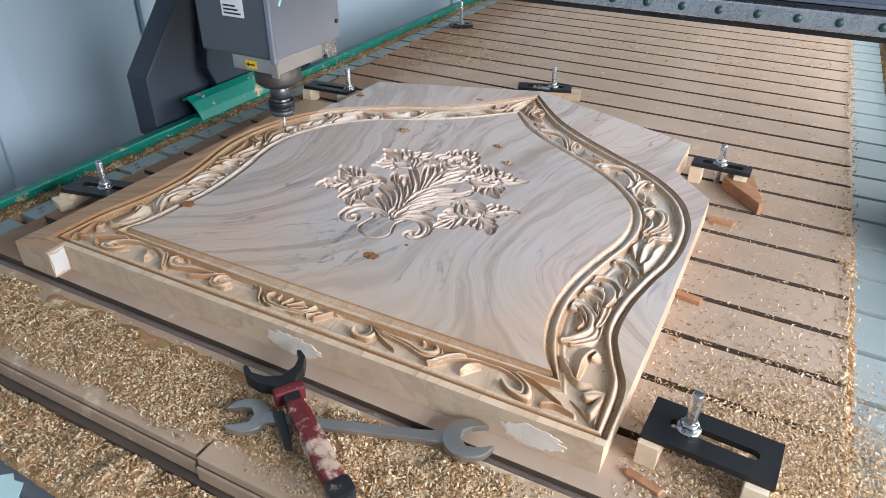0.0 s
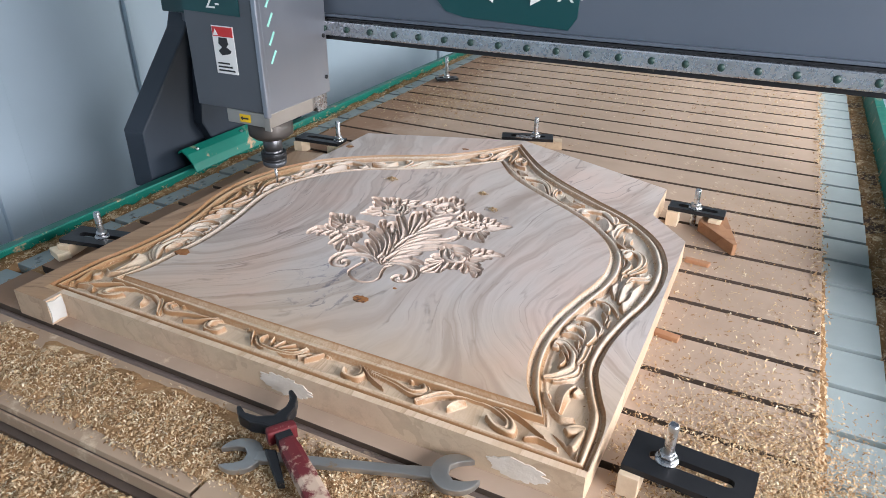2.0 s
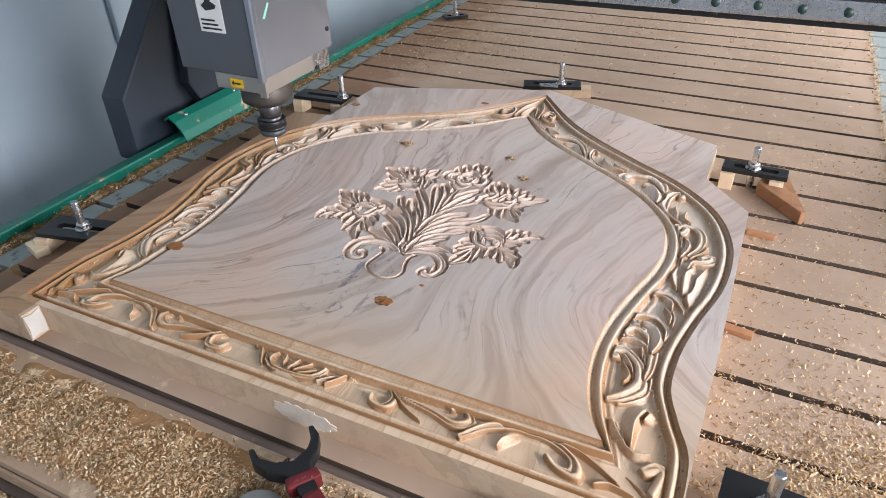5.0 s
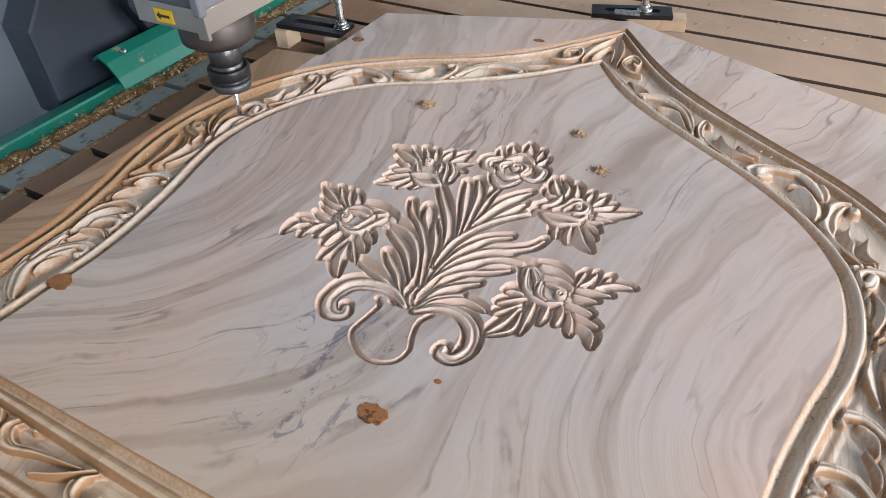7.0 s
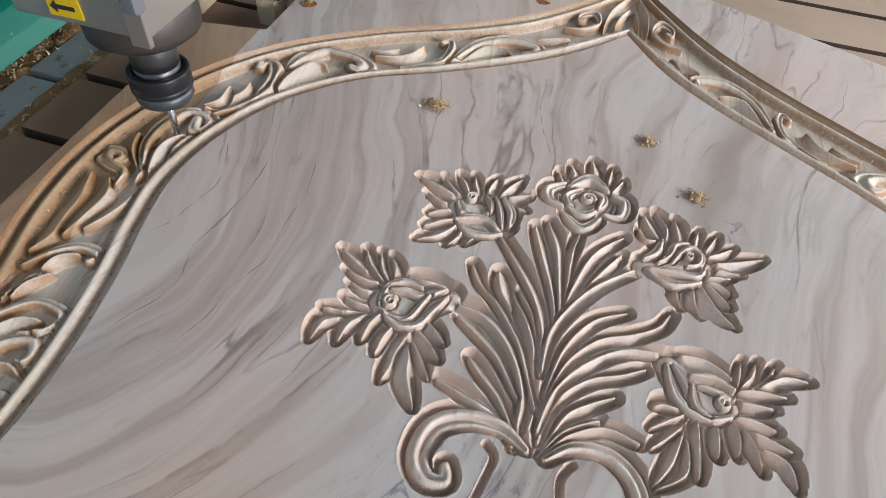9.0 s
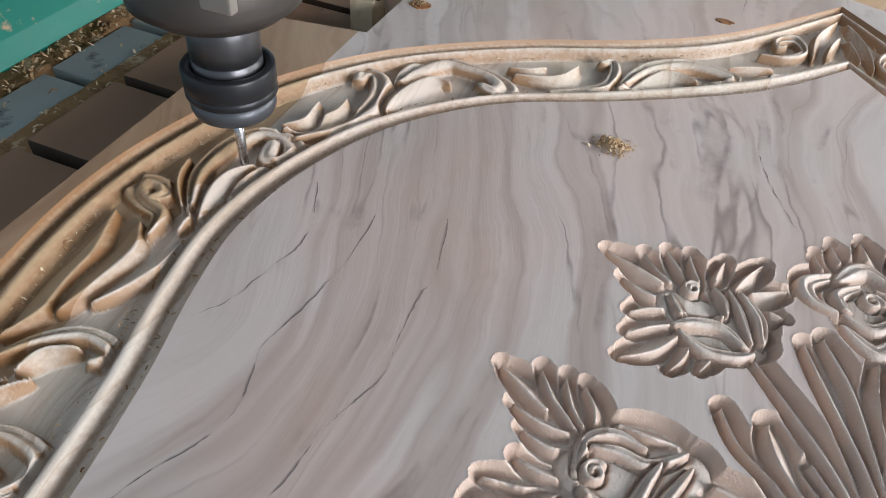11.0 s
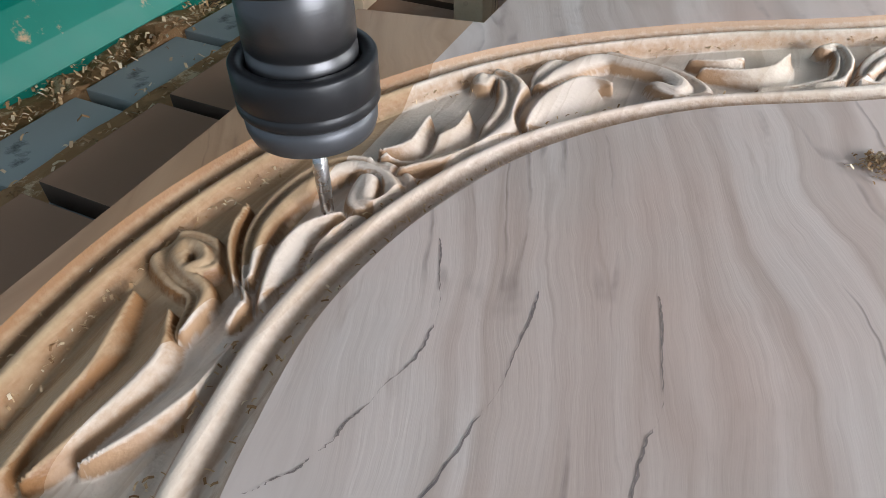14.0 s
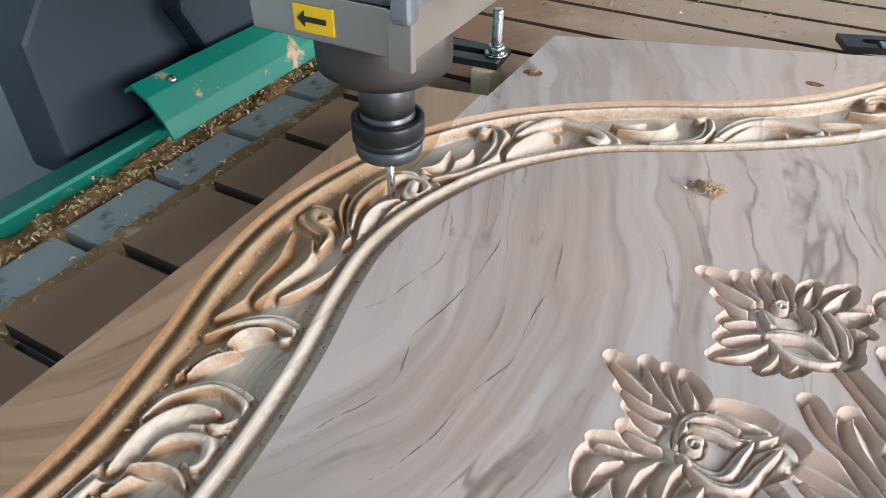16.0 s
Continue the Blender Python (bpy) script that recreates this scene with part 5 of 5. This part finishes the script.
def spanner():
    """Double open-ended spanner."""
    a, b = Vector((0.062, -0.122)), Vector((0.312, -0.034))
    t = tagged(empty("spanner", (a.x, a.y, 0.0), math.degrees(math.atan2(b.y - a.y, b.x - a.x))), "dull chrome double open-ended spanner in sawdust", "spanner")
    L = (b - a).length

    def jaw(cx, r, open_deg, slot, sgn):
        pts = []
        o = radians(open_deg)
        half = math.asin(slot / r)
        for k in range(25):
            ang = o + half + (2 * math.pi - 2 * half) * k / 24
            pts.append((cx + r * math.cos(ang) * 1.05, r * math.sin(ang)))
        c, s = math.cos(o), math.sin(o)
        pts += [(cx + c * u - s * v, s * u + c * v) for u, v in ((r * 0.2, -slot), (-r * 0.18, -slot * 0.75), (-r * 0.32, 0), (-r * 0.18, slot * 0.75), (r * 0.2, slot))]
        return pts
    part("jaw", prism(jaw(0.0, 0.027, 195, 0.0135, 1), 0.006, 0.0145, 0.0015), WRENCH, t)
    part("jaw", prism(jaw(L, 0.029, 15, 0.015, 1), 0.010, 0.019, 0.0015), WRENCH, t)
    part("shank", prism([(0.020, -0.009), (0.06, -0.0072), (L - 0.06, -0.0072), (L - 0.020, -0.010), (L - 0.020, 0.010), (L - 0.06, 0.0072), (0.06, 0.0072), (0.020, 0.009)], 0.0075, 0.0155, 0.002), WRENCH, t)


def gripper():
    """Black-jawed wrench with a red rubber grip."""
    t = tagged(empty("wrench", (0.104, -0.087, 0.012), -33), "black-jawed wrench with a worn red rubber grip", "wrench")
    part("grip", prism([(0.006, -0.011), (0.03, -0.0128), (0.07, -0.0134), (0.11, -0.0138), (0.140, -0.0118), (0.140, 0.0118), (0.11, 0.0138), (0.07, 0.0134), (0.03, 0.0128), (0.006, 0.011)], 0.004, 0.025, 0.007), RED, t, "dusty red rubber grip")
    part("end_cap", prism([(0.138, -0.014), (0.158, -0.015), (0.168, -0.008), (0.168, 0.008), (0.158, 0.015), (0.138, 0.014)], 0.003, 0.026, 0.005), BLACK, t, "black end cap")
    part("collar", prism([(-0.020, -0.018), (-0.006, -0.019), (-0.004, 0.019), (-0.018, 0.018)], 0.004, 0.026, 0.004), RED, t)
    part("neck", prism([(-0.006, -0.010), (0.008, -0.010), (0.008, 0.010), (-0.006, 0.010)], 0.006, 0.023, 0.002), BLACK, t)
    up = [(-0.018, 0.011), (-0.028, 0.016), (-0.040, 0.029), (-0.058, 0.038), (-0.074, 0.037), (-0.075, 0.031), (-0.060, 0.029), (-0.047, 0.019), (-0.039, 0.0), (-0.047, -0.018), (-0.062, -0.030), (-0.078, -0.031), (-0.079, -0.037), (-0.060, -0.039), (-0.040, -0.030), (-0.028, -0.017), (-0.018, -0.011)]
    part("fork", prism(up, 0.006, 0.024, 0.003), BLACK, t, "black forked jaws")
    part("lever", prism([(0.0, -0.026), (0.06, -0.030), (0.064, -0.022), (0.01, -0.014)], 0.001, 0.012, 0.002), BLACK, t)


spanner()
gripper()

# ---- sawdust ----


def heap(name, x0, x1, y0, y1, z, amp, seed, label, step=0.006, edge=0.02, bare=None):
    nx, ny = int((x1 - x0) / step), int((y1 - y0) / step)
    X, Y = np.meshgrid(np.linspace(x0, x1, nx), np.linspace(y0, y1, ny), indexing="ij")
    N = np.array([noise.noise(Vector((a * 14, b * 14, seed))) + 0.5 * noise.noise(Vector((a * 45, b * 45, seed))) for a, b in zip(X.ravel(), Y.ravel())]).reshape(X.shape)
    f = np.minimum(np.minimum(X - x0, x1 - X), np.minimum(Y - y0, y1 - Y)) / edge
    Z = z + amp * (0.55 + N) * np.clip(f, 0, 1) - 0.003 * (1 - np.clip(f, 0, 1))
    if bare:
        q = np.clip((bare(X, Y) + 0.008 * N) / 0.015, 0, 1)
        Z = Z - 0.05 * q * q
    V = np.stack([X, Y, Z], -1).reshape(-1, 3)
    ob = lattice(name, V, grid_quads(nx, ny), DUST)
    tagged(ob, label, "sawdust", kind="stuff")
    return lambda x, y: np.interp(x, [x0, x1], [0, 1]) * 0 + Z[np.clip(((x - x0) / (x1 - x0) * (nx - 1)).astype(int), 0, nx - 1), np.clip(((y - y0) / (y1 - y0) * (ny - 1)).astype(int), 0, ny - 1)]


def over(fn, x0, x1, y0, y1, floor_z=-9.0):
    def place(rng, n):
        x, y = rng.uniform(x0, x1, n), rng.uniform(y0, y1, n)
        z = fn(x, y)
        keep = z > floor_z
        return x[keep], y[keep], z[keep]
    return place


def drifts(fn):
    """Thick in the middle of the front board, bare brown dust towards the panel and at the very edge."""
    def place(rng, n):
        x, y = rng.uniform(-0.50, 0.80, n), rng.uniform(-0.180, -0.048, n)
        wave = 0.010 * np.sin(x * 31) + 0.006 * np.sin(x * 83 + 1)
        bare = np.where(x < 0.10, np.clip((y + 0.088 + wave) / 0.025, 0, 1), 0.0)
        rim = np.clip((-0.160 + wave * 0.5 - y) / 0.015, 0, 1) * (x < 0.10)
        keep = rng.random(n) > 0.97 * np.maximum(bare, rim)
        return x[keep], y[keep], np.maximum(fn(x, y)[keep], -0.0008)
    return place


h1 = heap("sawdust_heap", -0.50, 0.80, -0.172, -0.046, -0.0012, 0.007, 1.0, "golden sawdust lying on the front board")
chips("wood_shavings", 42000, drifts(h1), 0.0046, "curled golden shavings over the front board", 1)
h2 = heap("sawdust_heap", -0.74, 0.84, -0.49, -0.192, -0.044, 0.014, 2.0, "thick golden sawdust in the front tray", bare=lambda x, y: np.minimum(-0.272 - 0.04 * (x + 0.2) - y, 0.02 - x))
chips("wood_shavings", 55000, over(h2, -0.55, 0.70, -0.40, -0.195, -0.046), 0.0049, "curled golden shavings in the front tray", 2)


def corner(rng, n):
    x = rng.normal(0.66, 0.085, n)
    y = rng.normal(0.06, 0.11, n)
    k = (x > 0.47) & (x < 0.795) & (y > -0.02) & (y < 0.36)
    x, y = x[k], y[k]
    return x, y, np.where(x < 0.70, 0.0005, -0.014)


chips("wood_shavings", 30000, corner, 0.0038, "loose pale shavings round the clamp", 3)


def scattered(rng, n):
    x, y = rng.uniform(0.46, 0.70, n), 0.1 + 1.0 * rng.random(n) ** 1.5
    return x, y, np.full(n, 0.0005)


chips("wood_shavings", 3400, scattered, 0.0044, "thinly strewn shavings on the slats", 4)


def far_bed(rng, n):
    x, y = rng.uniform(-0.58, 0.66, n), np.clip(rng.normal(2.05, 0.40, n), 1.2, 2.6)
    return x, y, np.full(n, 0.0005)


chips("wood_shavings", 5200, far_bed, 0.0062, "pale shavings across the far slats", 5)


def far_left(rng, n):
    x, y = np.clip(rng.normal(-0.42, 0.1, n), -0.6, -0.1), np.clip(rng.normal(1.45, 0.12, n), 1.12, 1.8)
    return x, y, np.full(n, 0.0005)


chips("wood_shavings", 2600, far_left, 0.0055, "pale shavings behind the panel", 6)


def east_edge(rng, n):
    x = np.where(rng.random(n) < 0.35, rng.normal(0.702, 0.008, n), rng.uniform(0.797, 0.845, n))
    y = rng.uniform(-0.1, 2.5, n)
    return x, y, np.where(x < 0.75, 0.0 - (x > 0.70) * 0.014, -0.026)


h3 = heap("sawdust_heap", 0.790, 0.852, -0.15, 2.6, -0.034, 0.012, 3.0, "brown sawdust along the east trough", 0.007, 0.008)
chips("wood_shavings", 8000, east_edge, 0.0062, "shavings along the east edge of the slats", 7)
h4 = heap("sawdust_heap", -0.745, -0.684, -0.15, 2.6, -0.030, 0.012, 4.0, "brown sawdust along the west trough", 0.007, 0.008)


heap("sawdust_heap", -0.645, -0.600, -0.02, 2.5, -0.0165, 0.0025, 5.0, "brown dust along the ends of the slats", 0.006, 0.006)
heap("sawdust_heap", 0.697, 0.716, 0.20, 0.75, -0.0160, 0.006, 6.0, "pale dust along the ends of the slats", 0.005, 0.005)


def west_edge(rng, n):
    x = np.where(rng.random(n) < 0.25, rng.normal(-0.625, 0.012, n), rng.normal(-0.705, 0.012, n))
    y = rng.uniform(-0.1, 2.3, n)
    return x, y, np.where(x > -0.69, -0.014, -0.017)


chips("wood_shavings", 5000, west_edge, 0.0055, "shavings along the west edge of the slats", 8)


def small_pile(x, y, r, n, seed):
    def place(rng, k):
        a, q = rng.uniform(0, 6.28, k), r * np.abs(rng.normal(0, 0.5, k))
        return x + q * np.cos(a), y + q * np.sin(a) * 0.8, TOP + np.clip(1 - q / r, 0, 1) * r * 0.35
    chips("sawdust_pile", n, place, 0.0030, "small pile of sawdust left on the panel", seed)


for x, y, r, n, s in ((-0.182, 0.667, 0.013, 800, 11), (0.035, 0.684, 0.010, 420, 12), (0.086, 0.616, 0.011, 450, 13), (-0.392, 0.811, 0.008, 120, 14)):
    small_pile(x, y, r, n, s)


def groove_crumbs(rng, n):
    k = rng.integers(0, len(OE) - 1, n)
    w = rng.random(n) < 0.5
    f = rng.choice([0.07, 0.24, 0.77, 0.80, 0.94], n) + rng.normal(0, 0.012, n)
    i = np.where(w[:, None], np.array(IE)[k], np.array(IW)[k])
    o = np.where(w[:, None], np.array(OE)[k], np.array(OW)[k])
    p = i + (o - i) * f[:, None] + rng.normal(0, 0.002, (n, 2))
    return p[:, 0], p[:, 1], np.full(n, TOP - 0.0065)


chips("sawdust_crumbs", 3200, groove_crumbs, 0.0024, "fine crumbs left in the carved grooves", 15)

# ---- the bed's slats, one by one ----
gap = 0.0115


def dark_edges(ob):
    """The long sawn edges of a slat are darkened, so that the slots read as dark lines."""
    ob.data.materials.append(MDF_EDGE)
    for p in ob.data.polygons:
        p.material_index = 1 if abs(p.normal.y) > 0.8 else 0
    return ob


def askew(ob, y, shift, turn):
    """Turns a slat a little about its east end: the panel lies slightly askew on the bed."""
    ob.matrix_world = pose(0.60 + shift, y, 0.0, 0, 0, turn) @ pose(-0.60, -y_ref, 0.0)


size = PITCH - gap
y_ref = size / 2
slat_me = lower_me = None
for k in range(-3, 22):
    y = FIRST + PITCH * (k + 0.5)
    for nm in ("slat", "grey_slat"):
        if nm == "slat" and slat_me is None:
            ob = dark_edges(child_box(nm, (-0.606, 0.700, 0.0, size, -0.016, 0.0), MDF, bed, 0.0012))
            slat_me = ob.data
        elif nm == "grey_slat" and lower_me is None:
            ob = child_box(nm, (-0.688, 0.792, 0.0, size, -0.034, -0.0165), BED_GREY, bed, 0.0012)
            lower_me = ob.data
        else:
            ob = new(nm, slat_me if nm == "slat" else lower_me)
            ob.parent = bed
            ob.matrix_parent_inverse = bed.matrix_world.inverted()
        askew(ob, y, 0.0045 * math.sin(k * 12.9) if nm == "slat" else 0.0, -1.1 if k > -2 else (-0.2 if k == -3 else -0.65))
